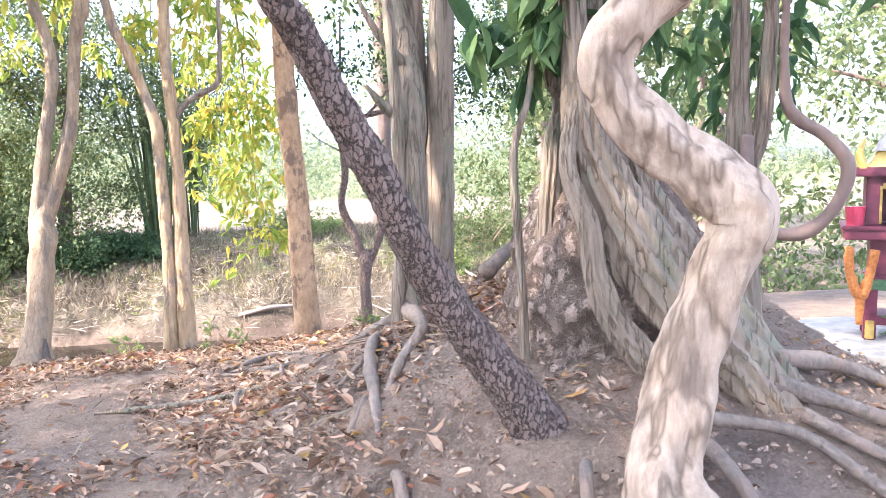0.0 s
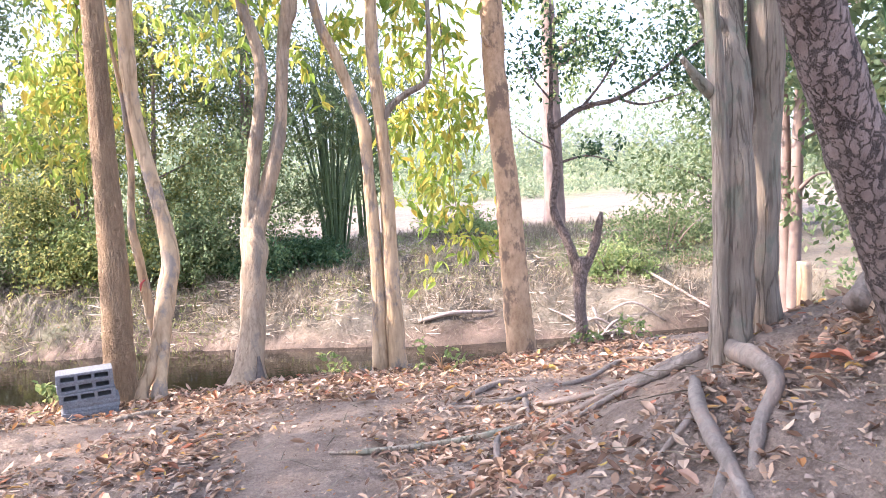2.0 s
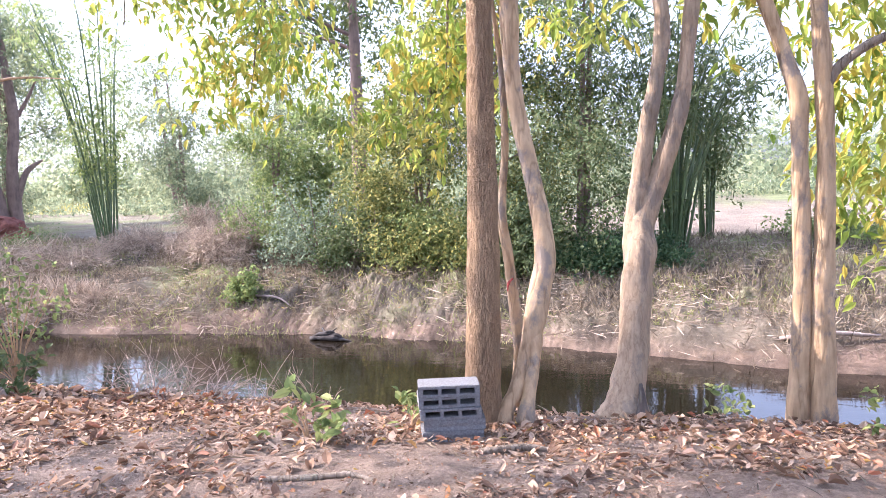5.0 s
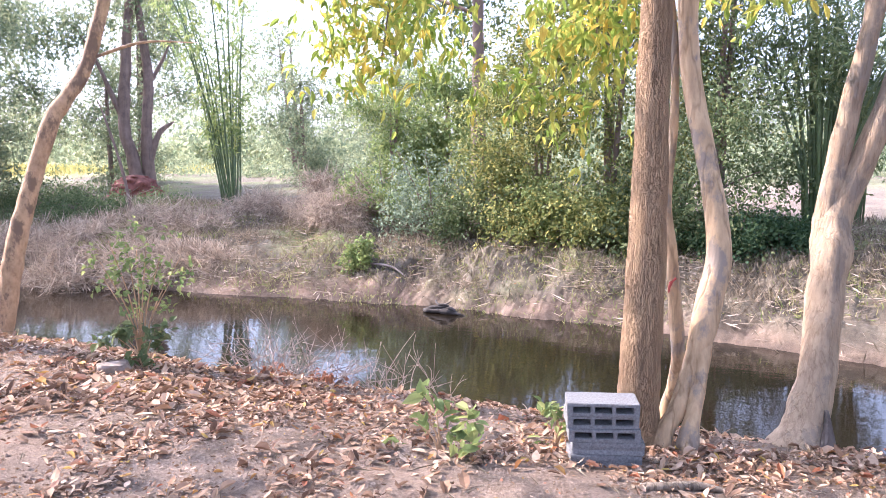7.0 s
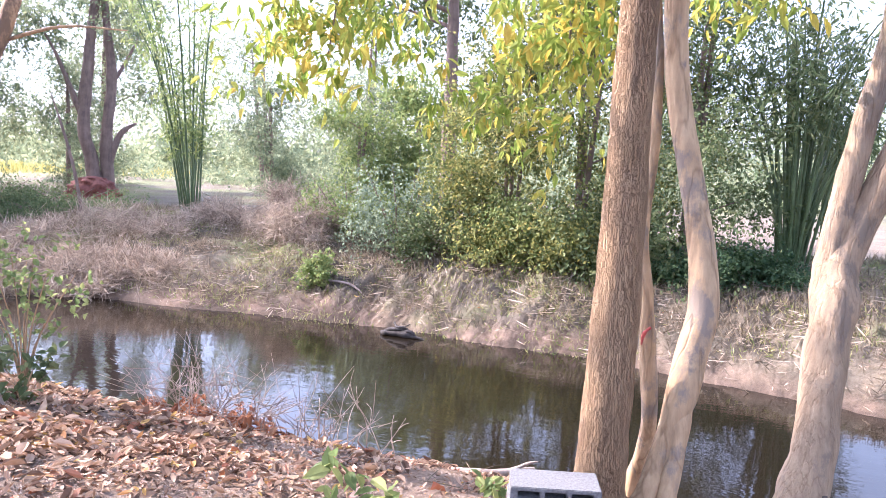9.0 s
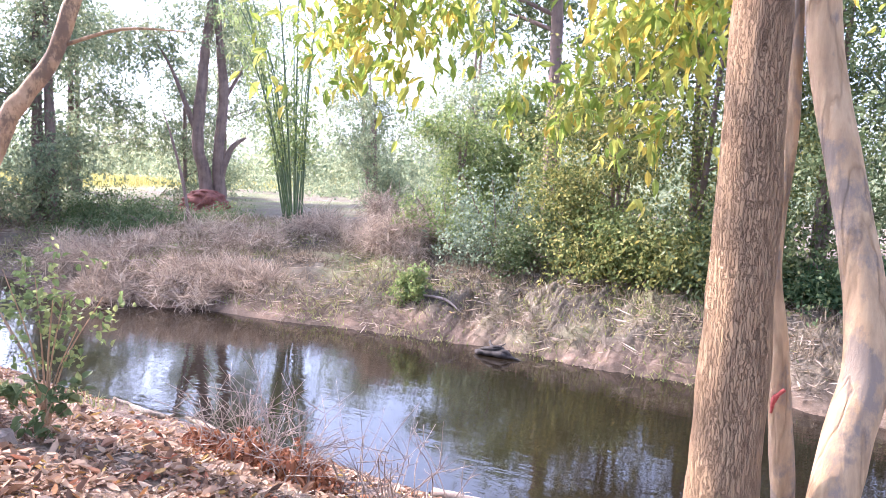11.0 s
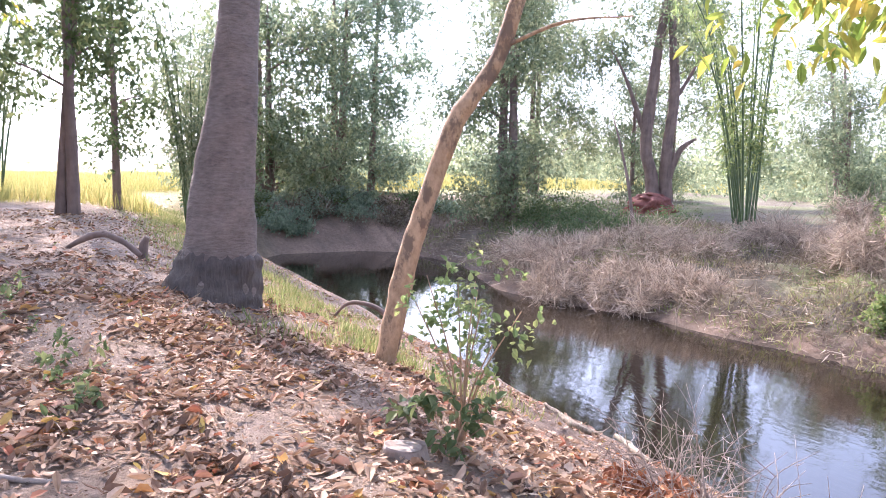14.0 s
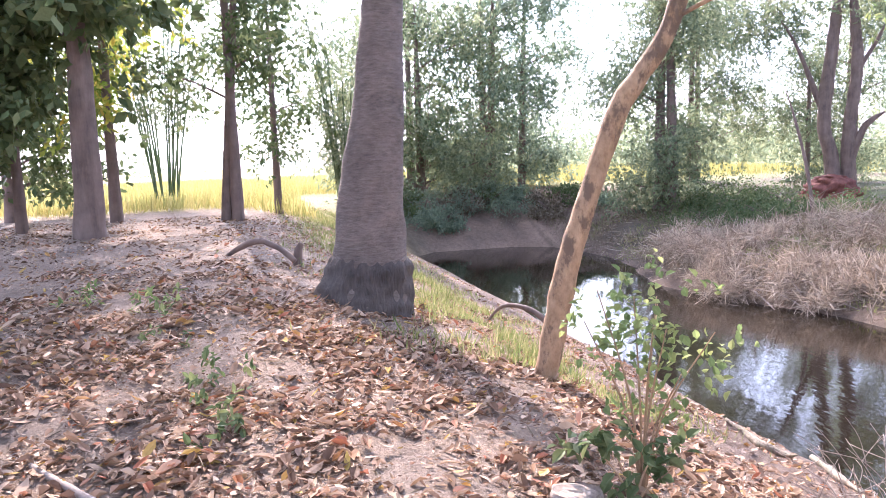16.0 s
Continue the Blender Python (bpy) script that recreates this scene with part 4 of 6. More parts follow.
for q in ([(2.26, 2.86, 0.08, 0.055), (2.19, 2.74, 0.06, 0.052), (2.16, 2.52, 0.05, 0.048), (2.13, 2.32, 0.04, 0.040), (2.00, 2.2, 0.025, 0.032), (1.90, 2.08, 0.0, 0.022), (1.86, 2.0, -0.02, 0.012)],
          [(2.02, 2.72, 0.02, 0.03), (1.93, 2.52, 0.04, 0.038), (1.87, 2.32, 0.035, 0.036), (1.83, 2.10, 0.03, 0.034), (1.80, 1.95, 0.02, 0.028), (1.77, 1.80, -0.01, 0.018)],
          [(1.83, 2.12, 0.02, 0.026), (1.75, 2.03, 0.02, 0.022), (1.66, 1.93, 0.0, 0.014)],
          [(1.94, 2.50, 0.02, 0.02), (1.84, 2.45, 0.02, 0.016), (1.70, 2.40, 0.0, 0.01)],
          [(3.1, 5.3, 0.03, 0.035), (2.76, 5.36, 0.04, 0.035), (2.37, 5.0, 0.035, 0.034), (2.1, 4.85, 0.02, 0.028), (1.85, 4.82, -0.01, 0.015)],
          [(2.0, 5.09, 0.02, 0.03), (1.76, 5.11, 0.035, 0.042), (1.52, 4.93, 0.03, 0.036), (1.28, 4.63, 0.02, 0.028), (1.05, 4.46, -0.01, 0.014)],
          [(2.75, 4.85, 0.03, 0.028), (2.37, 4.5, 0.03, 0.028), (2.1, 4.0, 0.02, 0.024), (1.9, 3.4, 0.0, 0.014)],
          [(1.87, 4.75, 0.02, 0.03), (1.64, 4.62, 0.03, 0.028), (1.48, 4.75, 0.01, 0.018)],
          [(1.72, 4.38, 0.09, 0.032), (1.70, 4.25, 0.06, 0.034), (1.66, 4.05, 0.0, 0.02)],
          [(1.75, 1.50, 0.02, 0.025), (1.74, 1.40, 0.035, 0.03), (1.70, 1.2, 0.0, 0.02), (1.70, 1.05, -0.02, 0.01)],
          [(2.2, 3.3, 0.05, 0.04), (1.9, 3.5, 0.05, 0.035), (1.6, 3.65, 0.03, 0.03), (1.2, 3.75, 0.01, 0.02), (0.9, 3.8, -0.01, 0.01)],
          [(2.3, 3.2, 0.05, 0.045), (2.1, 3.9, 0.05, 0.04), (1.7, 4.4, 0.04, 0.035), (1.3, 4.6, 0.02, 0.03), (0.8, 4.55, -0.01, 0.015)],
          [(2.2, 3.0, 0.04, 0.035), (1.85, 3.25, 0.05, 0.03), (1.55, 3.3, 0.02, 0.02), (1.3, 3.2, -0.01, 0.01)],
          [(1.30, 3.25, 0.0, 0.03), (1.33, 3.42, 0.09, 0.03), (1.36, 3.5, 0.11, 0.02)],
          [(2.28, 1.05, 0.05, 0.03), (2.24, 0.98, 0.08, 0.03), (2.2, 0.9, 0.0, 0.02)],
          [(2.5, 2.4, 0.12, 0.05), (2.75, 2.55, 0.16, 0.045), (3.1, 2.75, 0.12, 0.04), (3.5, 2.9, 0.05, 0.02)],
          [(2.6, 0.35, 0.03, 0.025), (2.75, 0.0, 0.03, 0.03), (2.85, -0.35, 0.02, 0.03), (2.9, -0.8, 0.0, 0.02)]):
    ground_root(q)


# ---- the left part of the bank ----
def sugar_palm():
    t = tree("sugar_palm", (-9.75, 5.50, gz(-9.75, 5.50)), "thick ringed sugar palm trunk with a flared dark foot")
    limb("trunk", [(-9.75, 5.44, -0.35, 0.66), (-9.75, 5.47, -0.10, 0.56), (-9.74, 5.53, 0.23, 0.455), (-9.74, 5.58, 0.60, 0.388), (-9.73, 5.62, 1.26, 0.335), (-9.71, 5.72, 2.03, 0.274), (-9.70, 5.79, 2.85, 0.222), (-9.68, 5.86, 3.6, 0.2), (-9.66, 5.95, 5.0, 0.19), (-9.6, 6.2, 13.5, 0.17)], M_PALM, t, sides=36, steps=14, lumps=0.03, freq=5, seed=50)
    limb("root_foot", [(-9.75, 5.44, -0.4, 0.72), (-9.75, 5.46, -0.12, 0.60), (-9.745, 5.5, 0.08, 0.525), (-9.74, 5.54, 0.26, 0.468), (-9.74, 5.57, 0.46, 0.435), (-9.74, 5.58, 0.56, 0.37)], M_ROOT, t, sides=48, steps=8, lumps=0.05, freq=9, flutes=19, flute_depth=0.03, seed=52)
    c, a = [], []
    for i in range(26):
        w = np.array([math.cos(i * 2.4), math.sin(i * 2.4), rng.uniform(-0.5, 0.9)])
        w /= np.linalg.norm(w)
        for j in range(24):
            s = np.cross(w, [0, 0, 1.0])
            ang = (j - 11.5) / 12 * 1.5
            c.append(np.array([-9.6, 6.2, 13.5]) + w * 1.2)
            a.append(w * math.cos(ang) + s * math.sin(ang) + np.array([0, 0, -0.15]))
    v, f = blades(np.array(c), np.array(a), 1.1, 0.09)
    mesh_object("crown", v - np.array(t.matrix_basis.translation), f, L_GREEN, t, False)


def bent_tree():
    t = tree("bent_tree", (-7.52, 6.60, gz(-7.52, 6.60)), "slim bent reddish-grey tree leaning over the water")
    limb("trunk", [(-7.54, 6.54, -0.75, 0.13), (-7.52, 6.59, -0.42, 0.098), (-7.49, 6.67, -0.03, 0.102), (-7.44, 6.78, 0.57, 0.097), (-7.38, 6.91, 1.05, 0.088), (-7.30, 7.09, 1.63, 0.081), (-7.25, 7.18, 1.89, 0.087), (-7.18, 7.30, 2.09, 0.076), (-7.08, 7.48, 2.41, 0.070), (-7.01, 7.60, 2.82, 0.070), (-6.90, 7.77, 3.47, 0.055), (-6.7, 8.0, 4.3, 0.04), (-6.3, 8.4, 5.4, 0.02)],
         M_RED, t, sides=18, steps=9, lumps=0.07, freq=6, seed=51)
    limb("branch", [(-7.06, 7.5, 2.5, 0.02), (-6.7, 7.9, 2.7, 0.014), (-6.3, 8.3, 2.72, 0.006)], M_RED, t, sides=7, steps=5)
    crown("crown", t, [(-6.6, 8.2, 5.0, 0.9, 0.9, 0.6, 1.5), (-7.2, 7.6, 5.4, 0.8, 0.8, 0.5, 1)], L_GREEN, 0.10, 0.045, twigs=12, per=10, near=True)


def cut_stump():
    z = gz(-5.0, 5.72)
    t = thing("cut_stump", (-5.0, 5.72, z), "small sawn tree stump beside a green shrub", "stump")
    limb("stump_wood", [(-5.0, 5.72, z - 0.12, 0.15), (-5.0, 5.72, z - 0.02, 0.125), (-5.0, 5.71, z + 0.05, 0.112), (-5.0, 5.71, z + 0.062, 0.106), (-5.0, 5.71, z + 0.064, 0.02)], M_DEAD, t, sides=24, steps=3, lumps=0.14, freq=10)


def shrub(x, y, hgt, spread, n, label, material, stems=6, seed=0, length=0.075, width=0.05):
    r = np.random.default_rng(60 + seed)
    z = gz(x, y)
    t = thing("shrub", (x, y, z), label, "shrub")
    cl = []
    for i in range(stems):
        a = r.uniform(0, 2 * math.pi)
        d = r.uniform(0.3, 1.0) * spread
        h = hgt * r.uniform(0.6, 1.0)
        p = [(x, y, z - 0.03, 0.009), (x + d * 0.3 * math.cos(a), y + d * 0.3 * math.sin(a), z + h * 0.5, 0.006), (x + d * math.cos(a), y + d * math.sin(a), z + h, 0.003)]
        limb("stem", p, M_RED, t, sides=6, steps=5)
        for s, k in ((0.35, 0.5), (0.7, 1.0), (1.0, 1.2)):
            cl.append((x + d * s * math.cos(a), y + d * s * math.sin(a), z + h * (0.35 + 0.65 * s), 0.16, 0.16, 0.12, k))
    crown("foliage", t, cl, material, length, width, twigs=n, per=7, hang=0.0, near=True, r=r)


def withered_bush(x, y, hgt, spread, label, seed, twigs=26, leafy=True):
    r = np.random.default_rng(seed)
    t = thing("dry_bush", (x, y, gz(x, y)), label, "dry bush")
    cl = []
    for i in range(twigs):
        a, d = r.uniform(0, 2 * math.pi), r.uniform(0.2, 1) * spread
        x0, y0 = x + r.normal() * spread * 0.45, y + r.normal() * spread * 0.2
        z0 = gz(x0, y0)
        h = hgt * r.uniform(0.4, 1.0)
        p = [(x0, y0, z0 - 0.02, 0.006), (x0 + d * 0.4 * math.cos(a) + 0.06 * r.normal(), y0 + d * 0.4 * math.sin(a) + 0.06 * r.normal(), z0 + h * 0.6, 0.004), (x0 + d * math.cos(a) + 0.05 * r.normal(), y0 + d * math.sin(a), z0 + h, 0.002)]
        limb("twig", p, M_DEAD, t, sides=5, steps=4, lumps=0.2, freq=12)
        for b in range(2):
            q = np.array(p[1][:3]) * (1 - b * 0.5) + np.array(p[2][:3]) * b * 0.5
            w = r.normal(size=3) * 0.16 + np.array([0, 0, 0.1])
            limb("twig", [(*q, 0.004), (*(q + w * 0.6), 0.003), (*(q + w + r.normal(size=3) * 0.04), 0.0015)], M_DEAD, t, sides=4, steps=3)
        cl.append((x0 + d * 0.3 * math.cos(a), y0 + d * 0.3 * math.sin(a), z0 + h * 0.3, 0.13, 0.13, 0.09, 1))
    if leafy:
        crown("foliage", t, cl, L_BROWN, 0.085, 0.04, twigs=4, per=7, hang=0.5, near=True, r=r)


def palm_stalk(pts, label):
    t = thing("palm_stalk", pts[0][:3], label, "dead frond", "dry palm stalks")
    limb("stalk", [(x, y, z - 0.06 * (r > 0.04), r * 0.65) for x, y, z, r in pts], M_FAR, t, sides=9, steps=8, lumps=0.08, freq=8)


def log(pts, label, name="log", material=None):
    p = [(x, y, gz(x, y) + dz, r) for x, y, dz, r in pts]
    t = thing(name, p[0][:3], label, name)
    limb("wood", p, material or M_DEAD, t, sides=9, steps=6, lumps=0.15, freq=8, seed=pts[0][1])


sugar_palm()
bent_tree()
cut_stump()
shrub(-5.14, 6.14, 1.05, 0.36, 3.0, "leafy green shrub with thin red-brown stems on the bank", L_BRIGHT, 9, 1, 0.05, 0.036)
shrub(-4.95, 5.98, 0.3, 0.22, 2, "low green seedling beside a cut stump", L_GREEN, 4, 2, 0.08, 0.055)
shrub(-2.0, 5.12, 0.26, 0.14, 0.6, "small bright green seedling among dead leaves", L_BRIGHT, 3, 3, 0.10, 0.055)
for k, (sx, sy, m) in enumerate([(-6.68, 3.99, L_GREEN), (-6.05, 4.16, L_GREEN), (-8.85, 3.4, L_BRIGHT), (-7.6, 3.7, L_GREEN), (-9.3, 2.9, L_BRIGHT)]):
    shrub(sx, sy, 0.10, 0.22, 0.5, "low green weeds on leaf litter", m, 3, 5 + k, 0.07, 0.035)
for k, (sx, sy) in enumerate([(1.45, 6.2), (0.6, 6.95), (-1.5, 5.55), (3.4, 6.7), (2.95, 6.9)]):
    shrub(sx, sy, 0.2, 0.14, 1.0, "small bright green seedling at the bank edge", L_BRIGHT, 3, 20 + k, 0.07, 0.04)
shrub(4.7, 1.35, 0.5, 0.4, 2, "broad-leaved green weed at the mound foot", L_BIG, 6, 11, 0.13, 0.06)
withered_bush(-4.9, 7.75, 0.6, 0.75, "withered brown-leaved brushwood at the pond edge", 71, 40)
withered_bush(-3.9, 8.1, 0.75, 0.6, "bare dry twiggy brushwood at the pond edge", 72, 26, False)
withered_bush(-4.1, 7.2, 0.45, 0.45, "withered brown-leaved brushwood at the pond edge", 73, 18)
withered_bush(-5.6, 8.4, 0.9, 0.6, "bare dry twiggy brushwood at the pond edge", 74, 22, False)
sz = gz(3.85, 4.7)
post = thing("cut_sapling", (3.85, 4.7, sz), "short pale cut sapling behind the mound", "stump")
limb("stump_wood", [(3.85, 4.7, sz - 0.1, 0.06), (3.85, 4.7, sz + 0.3, 0.052), (3.85, 4.7, 0.62, 0.05), (3.85, 4.7, 0.78, 0.045)], M_PALE, post, sides=12, steps=5, lumps=0.05)
palm_stalk([(-12.0, 7.6, -0.82, 0.03), (-11.9, 7.75, -0.62, 0.04), (-11.75, 7.9, -0.50, 0.05), (-11.5, 8.1, -0.55, 0.06), (-11.35, 8.25, -0.72, 0.065), (-11.3, 8.3, -1.0, 0.05)], "arched dead palm stalk at the water edge")
palm_stalk([(-12.7, 4.05, 0.30, 0.04), (-12.6, 4.2, 0.46, 0.06), (-12.5, 4.4, 0.55, 0.07), (-12.4, 4.58, 0.56, 0.06)], "arched dead palm stalk lying on fallen leaves")
palm_stalk([(-12.45, 4.5, 0.58, 0.06), (-12.3, 4.75, 0.46, 0.06), (-12.2, 4.95, 0.28, 0.06)], "arched dead palm stalk lying on fallen leaves")
palm_stalk([(-12.3, 4.98, 0.15, 0.10), (-12.3, 5.0, 0.40, 0.09), (-12.28, 5.05, 0.52, 0.06)], "pale split palm stalk base standing on the ground")
log([(-8.85, 9.3, 0.10, 0.02), (-8.6, 9.35, 0.07, 0.042), (-8.3, 9.33, 0.05, 0.05), (-8.05, 9.42, 0.07, 0.03), (-7.85, 9.4, 0.14, 0.01)], "grey driftwood log on the bank slope", "log", M_GREY)
log([(-8.5, 10.15, 0.12, 0.035), (-8.1, 10.0, 0.10, 0.045), (-7.7, 9.78, 0.07, 0.04), (-7.3, 9.65, 0.05, 0.02)], "grey driftwood log on the bank slope", "log", M_GREY)
log([(-4.14, 6.95, 0.0, 0.010), (-4.45, 7.9, 0.03, 0.018), (-4.6, 9.0, 0.03, 0.017), (-5.0, 10.2, 0.05, 0.006)], "long thin dead branch lying down the bank", "branch")
lz = WATER_Z + 0.08
fallen = thing("fallen_log", (-3.9, 10.5, lz), "bleached fallen log lying along the water edge", "log")
limb("log_wood", [(-4.75, 10.3, lz + 0.10, 0.05), (-3.9, 10.5, lz + 0.04, 0.045), (-3.25, 10.6, lz + 0.03, 0.05), (-2.8, 10.9, lz + 0.03, 0.05), (-2.66, 11.0, lz + 0.04, 0.03)], M_DEAD, fallen, sides=12, steps=7, lumps=0.14, freq=6, fine=0.05)
limb("broken_branch", [(-2.9, 10.82, lz + 0.05, 0.03), (-2.72, 10.9, lz + 0.14, 0.02), (-2.6, 10.92, lz + 0.18, 0.008)], M_DEAD, fallen, sides=7, steps=4, lumps=0.2, freq=9)
sap = thing("bare_sapling", (-20.2, 20.5, gz(-20.2, 20.5)), "thin bare leaning sapling on the far bank", "sapling")
limb("stem", [(-20.2, 20.5, gz(-20.2, 20.5) - 0.1, 0.06), (-20.5, 20.4, 1.0, 0.05), (-20.9, 20.3, 2.4, 0.035), (-21.2, 20.2, 3.3, 0.012)], M_FAR, sap, sides=7, steps=6, lumps=0.1)
log([(-2.0, 4.45, 0.0, 0.015), (-1.75, 4.5, 0.015, 0.018), (-1.5, 4.57, 0.012, 0.016), (-1.3, 4.5, 0.0, 0.008)], "short dead branch on the soil", "branch", M_GREY)
log([(-1.0, 5.08, 0.0, 0.012), (-0.85, 5.13, 0.02, 0.024), (-0.7, 5.22, 0.025, 0.022), (-0.52, 5.24, 0.0, 0.01)], "short dead branch on the soil", "branch", M_GREY)
log([(-6.0, 3.1, 0.0, 0.012), (-5.6, 3.4, 0.02, 0.02), (-5.2, 3.75, 0.02, 0.018), (-5.0, 4.1, 0.0, 0.008)], "dead branch among fallen leaves", "branch")
log([(-5.6, 2.9, 0.0, 0.012), (-5.2, 3.2, 0.02, 0.018), (-4.9, 3.3, 0.0, 0.008)], "dead branch among fallen leaves", "branch")
log([(1.6, 3.85, 0.01, 0.02), (1.2, 3.95, 0.02, 0.02), (0.8, 3.92, 0.015, 0.018), (0.5, 4.0, 0.0, 0.008)], "grey dead branch among fallen leaves", "branch", M_GREY)
snag = thing("snag", (-7.23, 16.9, WATER_Z), "dark rotting tree snag half sunk at the far water edge", "snag")
for k, (dx, dz, ln, r0, tilt) in enumerate([(0.0, 0.05, 0.45, 0.07, 0.02), (-0.12, 0.14, 0.32, 0.045, 0.35), (0.15, 0.12, 0.34, 0.04, -0.4), (0.25, 0.02, 0.45, 0.03, -0.05), (-0.3, 0.04, 0.22, 0.05, 0.3), (0.02, 0.2, 0.26, 0.03, -0.15), (-0.05, 0.17, 0.3, 0.025, 0.6)]):
    limb("snag_wood", [(-7.23 + dx - ln, 16.9 + 0.05 * k, WATER_Z + dz - ln * tilt, r0 * 0.5), (-7.23 + dx - ln * 0.3, 16.86, WATER_Z + dz, r0), (-7.23 + dx + ln * 0.4, 16.84, WATER_Z + dz + 0.02, r0 * 0.9), (-7.23 + dx + ln, 16.88, WATER_Z + dz + ln * tilt - 0.05, r0 * 0.3)], M_SNAG, snag, sides=10, steps=5, lumps=0.25, freq=7, seed=k)
log([(-10.5, 18.55, 0.1, 0.025), (-9.9, 18.5, 0.12, 0.03), (-9.25, 18.35, 0.10, 0.03), (-8.8, 18.3, 0.03, 0.015)], "bleached dead branch on the far bank", "branch")
for k in range(9):
    a = rng.uniform(0, 3.14)
    bx, by, ln = 6.4 + rng.normal() * 0.5, 15.3 + rng.normal() * 0.25, rng.uniform(0.5, 1.1)
    log([(bx - ln * math.cos(a), by - ln * 0.5 * math.sin(a), 0.05, 0.02), (bx, by, 0.18 + 0.03 * k, 0.03), (bx + ln * math.cos(a), by + ln * 0.5 * math.sin(a), 0.06, 0.012)], "bleached stick in a brush pile at the water edge", "stick")
for k in range(12):
    a = rng.uniform(-0.7, 0.7)
    bx, by, ln = -17.2 + rng.normal() * 1.3, 17.0 + rng.normal() * 0.5, rng.uniform(0.5, 1.3)
    log([(bx - ln * math.cos(a), by - ln * math.sin(a), 0.04, 0.018), (bx, by, 0.22 + 0.03 * rng.normal(), 0.022), (bx + ln * math.cos(a), by + ln * math.sin(a), 0.06, 0.008)], "bleached stick in a brush pile at the water edge", "stick")
log([(8.1, 17.6, 0.1, 0.03), (8.3, 16.5, 0.1, 0.035), (8.9, 15.5, 0.1, 0.025)], "bleached bare pole lying down the far bank", "pole")
log([(2.3, 16.1, 0.1, 0.045), (3.05, 16.0, 0.12, 0.05), (4.0, 16.15, 0.08, 0.035)], "bleached dead branch on the far bank", "branch")


cloth = thing("cloth_strip", (-0.985, 6.345, 0.74), "small faded red cloth strip tied round a slender stem", "cloth")
v, f = tube([(0.02, -0.03, 0.03, 0.006), (0.0, -0.042, 0.01, 0.009), (-0.015, -0.042, -0.02, 0.008), (-0.02, -0.038, -0.06, 0.004)], 8, 5, 0.3, 40)
mesh_object("strip", v, f, M_CLOTH, cloth)


# ---- stacked cement blocks ----
def cement_block(at, turn, holed=True):
    t = thing("cement_block", at, "grey hollow cement block in a stack of five" if holed else "grey cement block with grooved side in a stack of five", "cement block", "stacked cement blocks", turn=turn)
    bm = bmesh.new()
    W, D, H = 0.183, 0.095, 0.068
    xs = (-W, -0.153, -0.064, -0.044, 0.044, 0.064, 0.153, W)
    zs = (0.0, 0.018, 0.051, H)
    hole = {(i, 1) for i in (1, 3, 5)} if holed else set()
    full = {(i, k) for i in range(7) for k in range(3)} - hole
    at_ = {}
    def vert(i, y, k):
        inset = 0.006 if (not holed and k in (1, 2) and y < 0) else 0.0
        if (i, y, k) not in at_:
            at_[i, y, k] = bm.verts.new((xs[i], y * D + inset * (k == 1), zs[k] if holed else (0.0, 0.030, 0.038, H)[k]))
        return at_[i, y, k]
    for i, k in full:
        for y in (-1, 1):
            q = [vert(i, y, k), vert(i + 1, y, k), vert(i + 1, y, k + 1), vert(i, y, k + 1)]
            bm.faces.new(q if y < 0 else q[::-1])
        for di, dk, c in ((-1, 0, ((i, k), (i, k + 1))), (1, 0, ((i + 1, k + 1), (i + 1, k))), (0, -1, ((i + 1, k), (i, k))), (0, 1, ((i, k + 1), (i + 1, k + 1)))):
            if (i + di, k + dk) not in full:
                (a, b), (c_, d_) = c
                bm.faces.new([vert(a, 1, b), vert(a, -1, b), vert(c_, -1, d_), vert(c_, 1, d_)])
    bmesh.ops.recalc_face_normals(bm, faces=list(bm.faces))
    bmesh.ops.bevel(bm, geom=[g for g in bm.edges if g.calc_face_angle(0) > 0.5], offset=0.0035, segments=2, affect="EDGES")
    part("block_body", bm, M_BLOCK, t)


bz = gz(-1.22, 5.45) - 0.005
for i, (dx, dy, a, holed) in enumerate([(0.012, 0.0, 22, False), (0.024, 0.01, 18.5, False), (0.004, 0.0, 19.5, True), (-0.008, 0.006, 21.0, True), (-0.002, -0.004, 18.0, True)]):
    cement_block((-1.22 + dx, 5.45 + dy, bz + i * 0.0685), a, holed)


# ---- spirit house ----
def box_part(name, parent, material, x0, x1, y0, y1, z0, z1, bev=0.008, label=""):
    bm = bmesh.new()
    k = 0.75
    bmesh.ops.create_cube(bm, size=1.0, matrix=Matrix.LocRotScale(((x0 + x1) * k / 2, (y0 + y1) * k / 2, (z0 + z1) / 2), None, ((x1 - x0) * k, (y1 - y0) * k, z1 - z0)))
    bmesh.ops.bevel(bm, geom=list(bm.edges), offset=bev, segments=2, affect="EDGES")
    return part(name, bm, material, parent, label)


HX, HY = 5.45, 2.52
pz = gz(HX, HY)
plinth = thing("plinth", (HX, HY, pz), "round grey concrete plinth beneath a spirit house", "plinth")
bm = bmesh.new()
bmesh.ops.create_cone(bm, segments=40, cap_ends=True, radius1=0.62, radius2=0.62, depth=0.5, matrix=Matrix.Translation((0, 0, 0.02)))
bmesh.ops.create_cone(bm, segments=40, cap_ends=True, radius1=0.66, radius2=0.66, depth=0.045, matrix=Matrix.Translation((0, 0, 0.2915)))
part("slab", bm, M_CONC, plinth)
house = thing("spirit_house", (HX, HY, pz + 0.314), "small maroon and gold spirit house with offerings and garlands", "spirit house", turn=-46)
